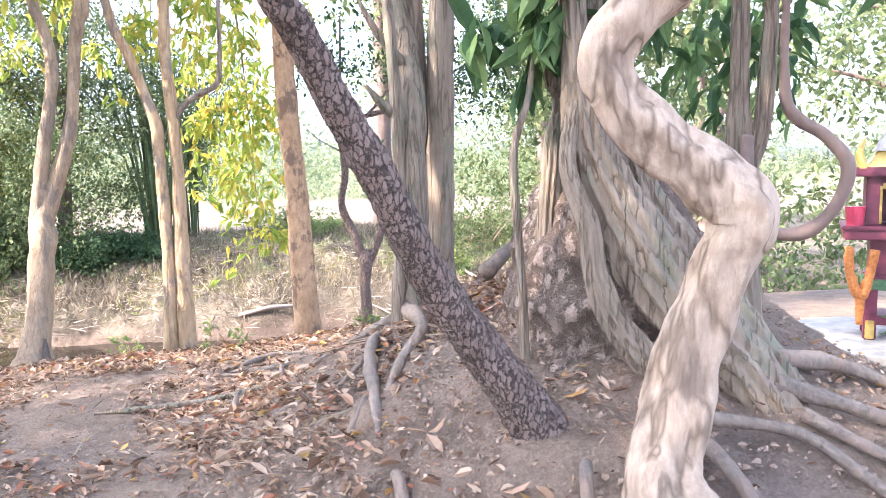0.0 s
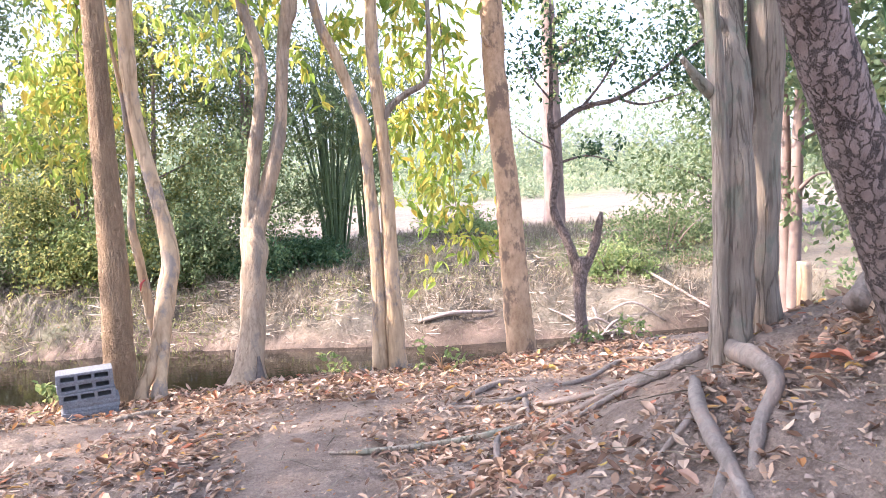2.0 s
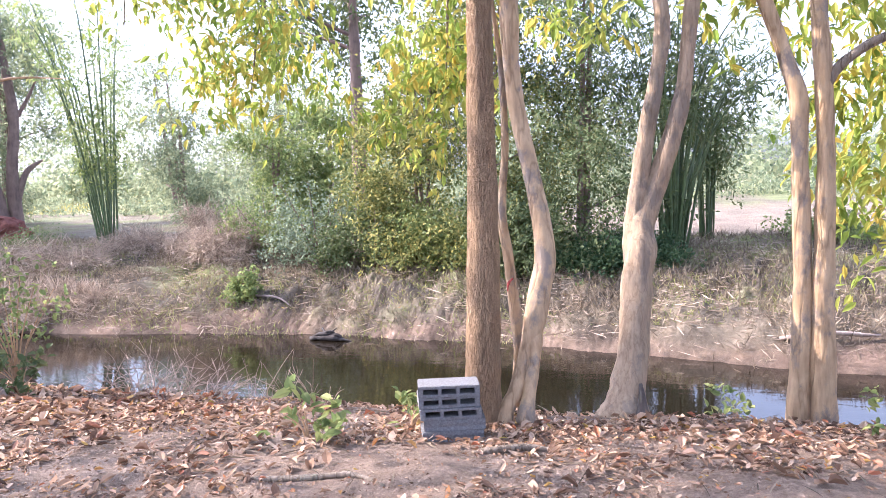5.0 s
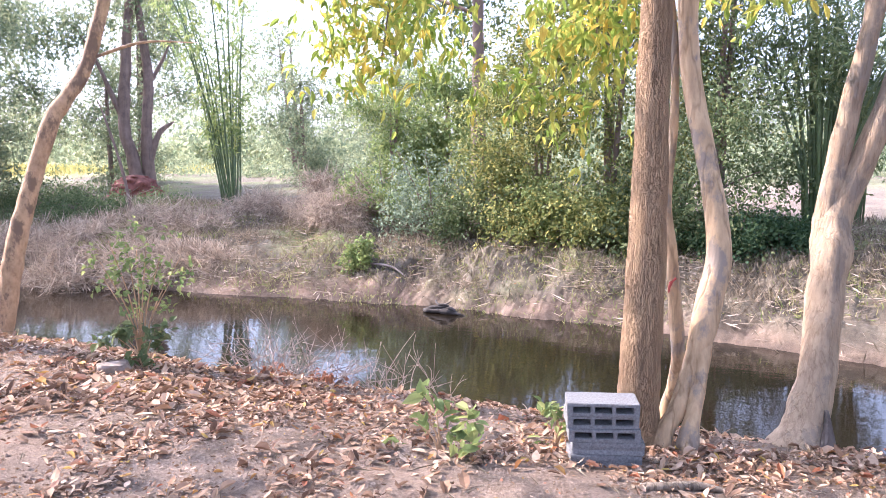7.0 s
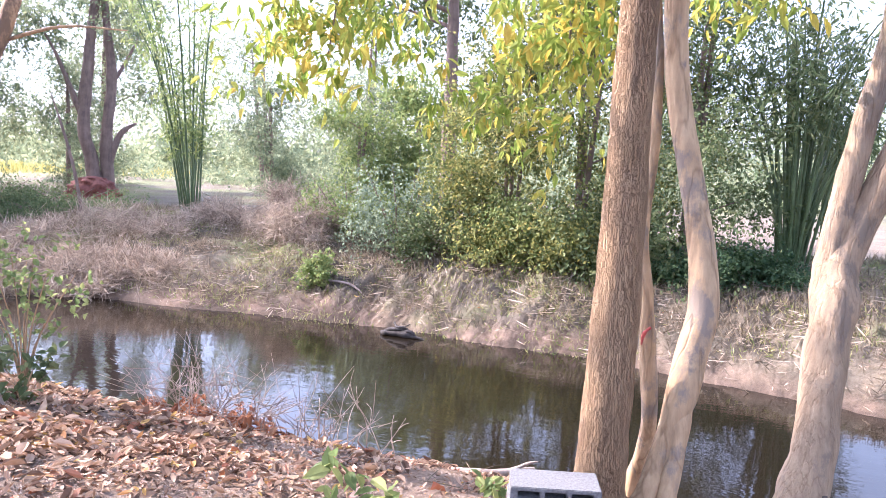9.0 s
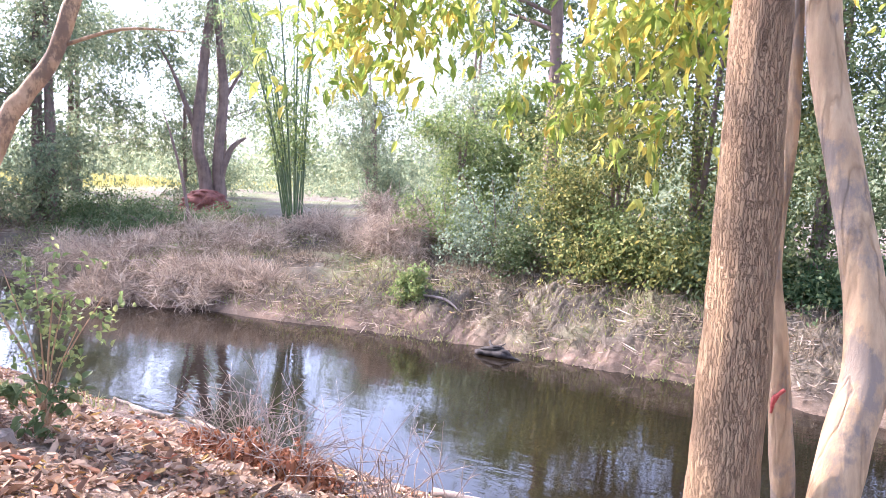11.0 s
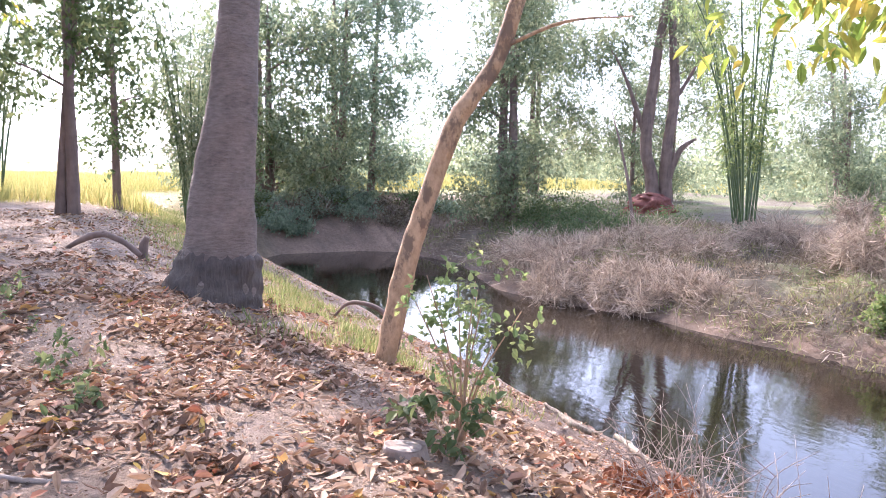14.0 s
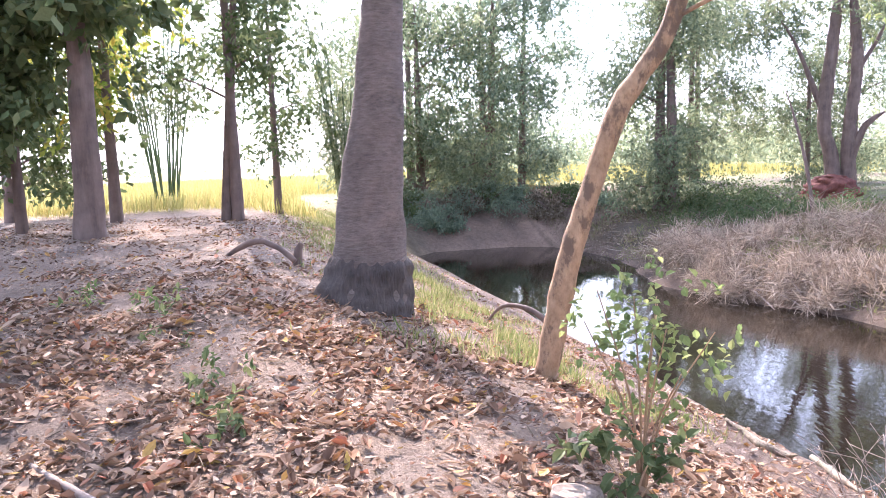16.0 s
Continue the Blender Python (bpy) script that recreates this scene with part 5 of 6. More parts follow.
for sx in (-1, 1):
    for sy in (-1, 1):
        box_part("leg", house, M_MAROON, sx * 0.17 - 0.05, sx * 0.17 + 0.05, sy * 0.17 - 0.05, sy * 0.17 + 0.05, 0, 0.42)
        box_part("gilt_foot", house, M_GOLD, sx * 0.17 - 0.035, sx * 0.17 + 0.035, sy * 0.222 - 0.006, sy * 0.222 + 0.006, 0.01, 0.13, 0.003)
for z0, z1 in ((0.10, 0.16), (0.36, 0.43)):
    box_part("cross_rail", house, M_MAROON, -0.21, 0.21, -0.21, 0.21, z0, z1)
box_part("sash", house, M_GREENCLOTH, -0.232, 0.232, -0.232, 0.232, 0.33, 0.40)
box_part("pedestal", house, M_MAROON, -0.19, 0.19, -0.19, 0.19, 0.43, 0.66)
box_part("platform", house, M_MAROON, -0.40, 0.40, -0.34, 0.34, 0.66, 0.72)
box_part("rim", house, M_MAROON, -0.42, 0.42, -0.36, 0.36, 0.72, 0.75)
for a, b, c, d in ((-0.24, 0.24, 0.2, 0.24), (-0.24, -0.20, -0.2, 0.2), (0.20, 0.24, -0.2, 0.2), (-0.24, -0.12, -0.24, -0.2), (0.12, 0.24, -0.24, -0.2)):
    box_part("wall_panel", house, M_MAROON, a, b, c, d, 0.752, 1.06)
for a, b, z0, z1 in ((-0.14, -0.12, 0.76, 1.0), (0.12, 0.14, 0.76, 1.0), (-0.12, 0.12, 0.98, 1.02)):
    box_part("door_trim", house, M_GOLD, a, b, -0.252, -0.243, z0, z1, 0.003)
box_part("roof_slab", house, M_MAROON, -0.34, 0.34, -0.32, 0.32, 1.06, 1.12)
for k, (w, z) in enumerate(((0.27, 1.12), (0.20, 1.22), (0.12, 1.32))):
    bm = bmesh.new()
    bmesh.ops.create_cone(bm, segments=4, cap_ends=True, radius1=w * 1.0, radius2=w * 0.55, depth=0.11, matrix=Matrix.Translation((0, 0, z + 0.055)) @ Matrix.Rotation(radians(45), 4, "Z"))
    part("roof_tier", bm, M_CONC if k else M_GOLD, house)
for sx in (-1, 1):
    v, f = tube([(sx * 0.20, -0.21, 1.10, 0.03), (sx * 0.23, -0.22, 1.2, 0.025), (sx * 0.2, -0.22, 1.3, 0.006)], 8, 5)
    mesh_object("finial", v, f, M_GOLD, house)
for q in ([(-0.36, -0.37, 0.62, 0.028), (-0.34, -0.38, 0.44, 0.03), (-0.26, -0.36, 0.3, 0.035), (-0.2, -0.35, 0.42, 0.03), (-0.16, -0.36, 0.6, 0.028)], [(-0.26, -0.36, 0.3, 0.03), (-0.26, -0.36, 0.12, 0.02)], [(0.1, -0.38, 0.7, 0.03), (0.14, -0.39, 0.5, 0.03), (0.22, -0.38, 0.7, 0.03)]):
    v, f = tube([(x * 0.75, y * 0.75, z, r) for x, y, z, r in q], 9, 6, 0.2, 30)
    mesh_object("garland", v, f, M_ORANGE, house)


def offering(name, x, y, z, r0, r1, h, material, label):
    m = Matrix.Rotation(radians(-46), 3, "Z") @ Vector((x, y, 0))
    t = thing(name, (HX + m.x, HY + m.y, pz + 0.314 + z), label, name.replace("_", " "))
    bm = bmesh.new()
    bmesh.ops.create_cone(bm, segments=20, cap_ends=True, radius1=r0, radius2=r1, depth=h, matrix=Matrix.Translation((0, 0, h / 2)))
    part("vessel", bm, material, t, smooth=False)


offering("cup", -0.24, -0.2, 0.751, 0.05, 0.06, 0.12, M_PINK, "pink-red plastic cup on a spirit house platform")
offering("bowl", 0.05, -0.21, 0.751, 0.05, 0.09, 0.08, M_GOLD, "yellow offering bowl on a spirit house platform")


# ---- bamboo and trees beyond the water ----
def bamboo(x, y, culms, hgt, spread, label, seed, leaf_mat, leaves=26, lean=0.0, low=0.42, thick=0.03, fan=0.0):
    r = np.random.default_rng(seed)
    z = gz(x, y)
    t = thing("bamboo_clump", (x, y, z), label, "bamboo", "bamboo clumps")
    cl = []
    for i in range(culms):
        a = r.uniform(0, 2 * math.pi)
        b = r.uniform(0.05, 0.35) * (0.6 if spread < 1.5 else 1)
        d = spread * r.uniform(0.1, 1.0)
        h = hgt * r.uniform(0.65, 1.05)
        x0, y0 = x + b * math.cos(a), y + b * math.sin(a)
        p = [(x0, y0, z - 0.1, thick), (x0 + d * (0.17 + 0.16 * fan) * math.cos(a), y0 + d * (0.17 + 0.16 * fan) * math.sin(a), z + h * 0.4, thick * 0.95), (x0 + d * (0.45 + 0.23 * fan) * math.cos(a) + lean * 0.3, y0 + d * (0.45 + 0.23 * fan) * math.sin(a), z + h * 0.78, thick * 0.6), (x0 + d * math.cos(a) + lean, y0 + d * math.sin(a), z + h, 0.006)]
        limb("culm", p, M_BAMBOO, t, sides=6, steps=5, lumps=0.0)
        for s in np.linspace(low, 1.0, 7):
            k = s * s
            cl.append((x0 + d * k * math.cos(a), y0 + d * k * math.sin(a), z + h * s, 0.55, 0.55, 0.4, 1))
    crown("foliage", t, cl, leaf_mat, 0.24, 0.05, twigs=max(2, leaves // 5), per=9, hang=0.4, r=r)


bamboo(0.6, 22.2, 34, 7.0, 3.4, "dense upright green bamboo clump on the far bank", 81, L_GREEN, 16, low=0.66, thick=0.042)
bamboo(1.6, 24.4, 20, 4.5, 1.0, "small dark bamboo clump behind a larger one", 82, L_GREEN, 10, low=0.55)
bamboo(-18.5, 23.6, 14, 10.0, 4.4, "open spreading bamboo clump with thin leafy tops", 83, L_BRIGHT, 30, low=0.34, thick=0.038, fan=0.5)
bamboo(-28.8, 1.9, 14, 8.5, 3.5, "thin spreading bamboo clump at the field edge", 84, L_HAZY, 40)
bamboo(-26.2, 7.6, 14, 8.5, 3.4, "thin spreading bamboo clump at the field edge", 85, L_HAZY, 50, low=0.3)


def far_tree(name, x, y, hgt, r0, crown_w, crown_lo, label, leaf_mat, seed, lean=(0, 0), stems=1, n=34, size=0.16, wide=0.075, bark_mat=None, group=""):
    r = np.random.default_rng(seed)
    z = gz(x, y)
    t = tree(name, (x, y, z), label, group)
    bm_ = bark_mat or M_FAR
    tops = []
    for s in range(stems):
        a = r.uniform(0, 6.28)
        ox, oy = (0, 0) if s == 0 else (r0 * 2.2 * math.cos(a), r0 * 2.2 * math.sin(a))
        lx, ly = lean[0] + r.normal() * 0.3 * (s > 0), lean[1] + r.normal() * 0.3 * (s > 0)
        pts = [(x + ox, y + oy, z - 0.2, r0 * 1.5), (x + ox, y + oy, z + 0.25, r0 * 1.1), (x + ox + lx * 0.3, y + oy + ly * 0.3, z + hgt * 0.35, r0 * 0.85), (x + ox + lx * 0.7, y + oy + ly * 0.7, z + hgt * 0.7, r0 * 0.6), (x + ox + lx, y + oy + ly, z + hgt, r0 * 0.15)]
        limb("trunk" if s == 0 else "stem", pts, bm_, t, sides=12, steps=6, lumps=0.08, freq=2)
        tops.append(pts)
    cl = []
    k = 9
    for i in range(k):
        p = tops[i % stems]
        s = crown_lo + (1 - crown_lo) * (i + 0.5) / k
        c = np.array(smooth_path(p, 8)[int(s * 31), :3])
        a = r.uniform(0, 6.28)
        d = crown_w * r.uniform(0.45, 1.0) * (1.15 - 0.5 * s)
        e = c + np.array([d * math.cos(a), d * math.sin(a), d * 0.35])
        limb("limb", [(*c, r0 * 0.32), (*(c * 0.5 + e * 0.5 + np.array([0, 0, 0.1])), r0 * 0.2), (*e, r0 * 0.06)], bm_, t, sides=6, steps=4, lumps=0.1)
        cl.append((*e, crown_w * 0.5, crown_w * 0.5, crown_w * 0.33, 1.3))
        cl.append((*(c * 0.4 + e * 0.6), crown_w * 0.45, crown_w * 0.45, crown_w * 0.3, 1.0))
    cl.append((*tops[0][-1][:3], crown_w * 0.5, crown_w * 0.5, crown_w * 0.35, 1.5))
    crown("crown", t, cl, leaf_mat, size, wide, twigs=n, per=12, hang=0.3, r=r)
    return t


FT = [
    ("broad_tree", -8.9, 23.6, 10.0, 0.25, 3.6, 0.66, "far brown-trunked tree above thick bushes", L_GREEN, 102, (0, 0), 1, 34, 0.2, 0.08),
    ("broad_tree", -4.6, 22.2, 6.6, 0.09, 2.6, 0.06, "leafy tree overgrown with climbers drooping over the far bank", L_CLIMB, 103, (0.3, -0.3), 3, 150, 0.11, 0.06),
    ("broad_tree", -1.9, 22.2, 8.2, 0.1, 3.0, 0.14, "spreading leafy tree drooping over the far bank", L_GREEN, 104, (0.3, -0.4), 2, 105, 0.12, 0.06),
    ("broad_tree", -6.3, 21.8, 5.2, 0.07, 2.0, 0.06, "leafy tree overgrown with climbers drooping over the far bank", L_CLIMB, 105, (0, -0.4), 3, 120, 0.11, 0.06),
    # pond-end trees get haze-paled leaf colours, no air haze is modelled
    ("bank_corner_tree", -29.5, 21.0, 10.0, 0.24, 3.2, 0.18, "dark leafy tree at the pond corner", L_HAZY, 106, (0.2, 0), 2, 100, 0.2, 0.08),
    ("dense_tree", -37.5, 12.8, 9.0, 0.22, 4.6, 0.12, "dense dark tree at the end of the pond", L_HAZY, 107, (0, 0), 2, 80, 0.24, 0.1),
    ("dense_tree", -38.5, 16.4, 11.0, 0.24, 5.4, 0.14, "dense dark tree at the end of the pond", L_HAZE_PALE, 108, (0, 0), 2, 84, 0.24, 0.1),
    ("dense_tree", -39.5, 18.8, 11.0, 0.2, 3.0, 0.25, "tall feathery tree at the end of the pond", L_HAZE_PALE, 109, (0, 0.4), 1, 60, 0.24, 0.09),
    ("dense_tree", -35.4, 10.5, 8.0, 0.13, 2.8, 0.1, "slim leafy tree at the end of the pond", L_GREEN, 110, (0, 0), 1, 36, 0.2, 0.08),
    ("slim_tree", -20.2, 4.2, 8.0, 0.13, 2.0, 0.5, "slim dark double-trunked tree at the field edge", L_GREEN, 111, (0.1, 0), 2, 18, 0.2, 0.09),
    ("slim_tree", -25.8, 5.4, 7.0, 0.12, 2.0, 0.45, "slim dark tree at the field edge", L_GREEN, 112, (0, 0), 1, 20, 0.2, 0.08),
    ("teak_tree", -17.3, 1.5, 7.5, 0.26, 2.2, 0.62, "broad-leaved tree with a straight grey trunk", L_GREEN, 113, (-0.3, 0.1), 1, 14, 0.34, 0.2),
    ("slim_tree", -19.4, -0.2, 6.5, 0.11, 1.8, 0.4, "slim tree among others at the field edge", L_GREEN, 114, (0, 0), 1, 20, 0.26, 0.14),
    ("slim_tree", -18.6, -0.9, 6.5, 0.16, 1.8, 0.4, "slim tree among others at the field edge", L_GREEN, 115, (0, 0), 1, 20, 0.26, 0.14),
    ("slim_tree", -21.8, 1.3, 7.0, 0.14, 1.8, 0.5, "slim tree among others at the field edge", L_YELLOW, 116, (0, 0), 1, 16, 0.22, 0.1),
    ("slim_tree", -24.0, -1.6, 8.0, 0.16, 2.4, 0.3, "slim tree among others at the field edge", L_GREEN, 117, (0, 0), 1, 26, 0.24, 0.12),
    ("pale_trunk_tree", 8.2, 25.0, 11.0, 0.36, 3.0, 0.55, "far tree with a thick pale trunk by the track", L_BRIGHT, 118, (0, 0), 1, 22, 0.2, 0.08),
    ("broad_tree", 12.5, 21.0, 8.0, 0.2, 3.0, 0.25, "leafy tree beyond the mound", L_GREEN, 119, (0, 0), 2, 40, 0.18, 0.08),
    ("broad_tree", 13.5, 14.5, 8.0, 0.22, 3.0, 0.2, "leafy tree beyond the mound", L_GREEN, 120, (0, 0), 2, 40, 0.18, 0.08),
    ("broad_tree", 14.0, 9.0, 7.0, 0.22, 2.8, 0.2, "leafy tree beyond the spirit house", L_GREEN, 121, (0, 0), 1, 40, 0.18, 0.08),
    ("slim_tree", 6.6, 9.0, 6.5, 0.09, 1.6, 0.5, "slim dark tree behind the mound", L_GREEN, 122, (0.2, 0), 2, 24, 0.13, 0.06),
    ("slim_tree", 5.3, 5.6, 6.0, 0.08, 1.5, 0.5, "slim dark tree behind the mound", L_GREEN, 123, (0.1, 0.1), 1, 24, 0.13, 0.06),
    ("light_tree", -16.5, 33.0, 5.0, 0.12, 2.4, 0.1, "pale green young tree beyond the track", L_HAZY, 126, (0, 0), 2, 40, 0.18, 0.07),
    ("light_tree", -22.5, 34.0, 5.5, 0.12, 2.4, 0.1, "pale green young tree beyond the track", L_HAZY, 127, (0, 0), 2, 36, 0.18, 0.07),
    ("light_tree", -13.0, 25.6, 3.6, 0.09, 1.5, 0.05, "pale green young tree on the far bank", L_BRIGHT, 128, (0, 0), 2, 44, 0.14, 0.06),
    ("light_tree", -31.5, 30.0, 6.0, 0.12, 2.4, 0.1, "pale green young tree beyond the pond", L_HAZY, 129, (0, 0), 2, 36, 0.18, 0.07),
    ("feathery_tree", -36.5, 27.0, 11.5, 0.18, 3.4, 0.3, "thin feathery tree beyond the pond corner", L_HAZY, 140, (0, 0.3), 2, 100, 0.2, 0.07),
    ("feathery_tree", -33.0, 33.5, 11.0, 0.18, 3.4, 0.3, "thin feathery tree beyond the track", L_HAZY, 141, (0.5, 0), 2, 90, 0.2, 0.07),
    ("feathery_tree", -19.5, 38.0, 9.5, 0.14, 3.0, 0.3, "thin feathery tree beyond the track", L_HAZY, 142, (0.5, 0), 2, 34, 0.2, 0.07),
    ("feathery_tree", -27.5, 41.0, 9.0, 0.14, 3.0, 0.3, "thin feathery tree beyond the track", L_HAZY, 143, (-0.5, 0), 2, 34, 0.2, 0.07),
    # unseen trees, added only so their crowns shade the foreground soil
    ("added_shade_tree", -8.0, -2.6, 9.0, 0.2, 4.4, 0.45, "unseen tall leafy tree added to shade the ground", L_GREEN, 130, (-0.5, 2.9), 1, 60, 0.16, 0.08),
    ("added_shade_tree", -5.5, -4.6, 9.5, 0.2, 4.2, 0.45, "unseen tall leafy tree added to shade the ground", L_GREEN, 131, (-1.0, 3.2), 1, 60, 0.16, 0.08),
    ("added_shade_tree", -7.6, 0.6, 8.5, 0.18, 3.6, 0.6, "unseen tall leafy tree added to shade the ground", L_GREEN, 133, (-0.6, 2.4), 1, 20, 0.16, 0.08),
    ("added_shade_tree", -12.5, -2.2, 9.5, 0.2, 4.0, 0.5, "unseen tall leafy tree added to shade the ground", L_GREEN, 132, (0.9, 4.2), 1, 55, 0.16, 0.08),
    ("broad_tree", -11.4, 27.0, 4.6, 0.14, 2.0, 0.15, "leafy tree behind the far bank", L_BRIGHT, 125, (0, 0), 1, 34, 0.2, 0.09),
]
for a in FT:
    far_tree(*a)


def bush(x, y, w, h, label, material, seed, n=20, size=0.10, wide=0.06, name="bush"):
    r = np.random.default_rng(seed)
    z = gz(x, y)
    t = thing(name, (x, y, z), label, "bush")
    cl = []
    for i in range(12):
        a, d = r.uniform(0, 6.28), math.sqrt(r.uniform(0, 1)) * w
        px, py = x + d * math.cos(a), y + d * 0.7 * math.sin(a)
        cl.append((px, py, max(gz(px, py), z - 0.4) + h * r.uniform(0.15, 0.85) * (1.1 - 0.6 * d / w), w * 0.42, w * 0.36, h * 0.24, 1))
        if i < 5:
            limb("stem", [(x + 0.1 * r.normal(), y + 0.1 * r.normal(), z - 0.1, 0.03), (x * 0.5 + px * 0.5, y * 0.5 + py * 0.5, z + h * 0.4, 0.02), (px, py, z + h * 0.8, 0.006)], M_FAR, t, sides=5, steps=4)
    crown("foliage", t, cl, material, size, wide, twigs=n, per=12, hang=0.1, r=r)


for i, (x, y, w, h, m, n) in enumerate([(-9.6, 21.8, 1.6, 2.9, L_HAZE_PALE, 36), (-7.6, 21.2, 1.5, 2.1, L_GREEN, 40), (-5.4, 20.8, 1.4, 2.4, L_BRIGHT, 36), (-3.4, 20.7, 1.2, 1.7, L_GREEN, 36), (-11.4, 22.2, 1.5, 2.2, L_BRIGHT, 30), (-10.4, 18.5, 0.5, 1.0, L_BRIGHT, 12),
                                       (-1.2, 20.6, 1.2, 1.3, L_DARK, 36), (-0.2, 20.6, 1.0, 0.9, L_DARK, 30), (-24.5, 23.6, 2.4, 1.0, L_GREEN, 34), (-27.0, 22.5, 2.2, 1.3, L_GREEN, 34), (-23.6, 21.6, 1.8, 0.5, L_GREEN, 30), (-25.8, 20.9, 2.0, 0.5, L_GREEN, 30), (-34.5, 15.0, 2.0, 1.0, L_HAZE_PALE, 34), (-34.0, 12.0, 1.8, 1.0, L_HAZE_PALE, 30),
                                       (4.5, 23.5, 1.6, 1.0, L_BRIGHT, 26), (9.5, 19.0, 1.8, 1.3, L_GREEN, 30), (7.3, 17.5, 1.0, 0.8, L_BRIGHT, 18)]):
    bush(x, y, w, h, "thick green bush on the pond bank", m, 200 + i, n)
for i, (x, y, w, h) in enumerate([(-37.0, 12.8, 2.6, 7.0), (-38.0, 15.6, 2.8, 8.0), (-35.5, 10.4, 1.6, 5.0)]):
    bush(x, y, w, h, "tall green thicket at the end of the pond, leaves paled for haze", L_HAZY, 280 + i, 18, 0.24, 0.10, "thicket")
for i in range(10):
    bush(-32.5 - rng.uniform(0, 3.5), 9.2 + i * 1.2, 1.2, rng.uniform(0.3, 0.7), "low dark green creeper on the end bank", (L_HAZE_PALE, L_STRAW, L_GREEN)[i % 3], 260 + i, 16, 0.14, 0.08)
for i, (x, y, w, h) in enumerate([(-13.6, 22.4, 1.5, 1.5), (-15.6, 22.6, 1.6, 0.7), (-19.6, 18.0, 2.0, 0.5), (-21.6, 17.6, 2.0, 0.6), (-18.2, 20.4, 1.8, 0.5), (-12.6, 21.3, 1.2, 1.1), (-18.4, 16.4, 1.4, 0.3), (-16.6, 17.3, 1.3, 0.3), (-15.2, 18.0, 1.0, 0.25)]):
    bush(x, y, w, h, "dry brown brush heap on the far bank", L_BRUSH, 230 + i, 30, 0.45, 0.02, "brush_heap")


def red_earth():
    z = gz(-27.2, 27.4)
    t = thing("earth_heap", (-27.2, 27.4, z), "heap of red burnt earth around two trunks", "earth heap")
    limb("earth", [(-27.2, 27.4, z - 0.3, 1.2), (-27.2, 27.4, z + 0.2, 1.0), (-27.2, 27.4, z + 0.6, 0.8), (-27.2, 27.4, z + 0.85, 0.5), (-27.2, 27.4, z + 0.95, 0.1)], M_BRICK, t, sides=40, steps=7, lumps=0.22, freq=4.5)


red_earth()


def twin_tree():
    t = tree("twin_trunk_tree", (-28.6, 27.3, gz(-28.6, 27.3)), "far dark tree with two bare trunks above red earth")
    for name, q in TWIN:
        limb(name, q, M_FAR, t, sides=12, steps=7, lumps=0.1, freq=2)
    crown("crown", t, [(x, y, z, 1.6, 1.6, 0.8, 1) for x, y, z in ((-28.9, 26.5, 7.6), (-27.5, 28, 8.2), (-30.5, 25.5, 6.4), (-28, 27, 9.5), (-26.5, 29, 7.0), (-31.2, 24.6, 7.6), (-26.2, 29.6, 8.6), (-29.5, 27, 6.6))], L_HAZY, 0.2, 0.09, twigs=100, per=12, hang=0.4)


TWIN = [("trunk", [(-27.44, 27.81, -0.7, 0.45), (-27.44, 27.81, -0.1, 0.38), (-27.54, 27.70, 1.02, 0.30), (-27.73, 27.48, 2.76, 0.27), (-27.57, 27.66, 5.45, 0.24), (-27.36, 27.90, 8.31, 0.18), (-27.2, 28.1, 10.0, 0.06)]),
        ("limb", [(-27.68, 27.54, 2.52, 0.14), (-28.07, 27.09, 4.26, 0.11), (-28.49, 26.61, 5.88, 0.06), (-29.2, 26.2, 7.2, 0.03)]),
        ("stem", [(-27.08, 28.19, -0.7, 0.36), (-27.08, 28.19, -0.1, 0.30), (-27.12, 28.15, 2.01, 0.25), (-26.95, 28.33, 4.69, 0.22), (-27.06, 28.22, 6.86, 0.18), (-27.23, 28.03, 10.2, 0.06)]),
        ("broken_limb", [(-27.05, 28.2, 0.9, 0.16), (-26.78, 28.51, 2.12, 0.14), (-26.55, 28.75, 2.53, 0.12), (-26.24, 29.05, 2.82, 0.05)]),
        ("branch", [(-26.97, 28.3, 4.4, 0.10), (-26.5, 28.8, 5.6, 0.07), (-26.1, 29.3, 7.0, 0.03)])]
twin_tree()


# ---- countless things: far woods, grass, straw, rice, fallen leaves ----
def scatter(name, c, a, length, width, material, label, category, fine=False):
    v, f = blades(c, a, length, width, fold=0.3, droop=0.1) if fine else cards(c, a, length, width)
    ob = mesh_object(name, v, f, material, None, False)
    return tagged(ob, label, category, kind="stuff")


def far_woods():
    r = np.random.default_rng(300)
    c = []
    for i in range(330):
        yaw = radians(r.uniform(-75, 125))
        d = r.uniform(65, 150)
        x, y = -d * math.sin(yaw), d * math.cos(yaw)
        h, w = r.choice([2.0, 3.0, 5.0, 9.0]) * r.uniform(0.8, 1.3) * (0.6 + d / 150), r.uniform(2.5, 6)
        if x < -60 and y < 40:
            if r.uniform() < 0.7:
                continue
            x, y = x * 2.4, y * 2.4
        k = 420
        p = r.normal(size=(k, 3)) * np.array([w * 0.5, w * 0.5, h * 0.3]) + np.array([x, y, h * 0.45])
        p[:, 2] = np.abs(p[:, 2])
        c.append(p)
    c = np.vstack(c)
    scatter("far_woods", c, r.normal(size=c.shape), r.uniform(0.35, 0.8, len(c)), r.uniform(0.2, 0.4, len(c)), L_HAZY, "distant line of trees and scrub, leaves paled for haze", "woods")


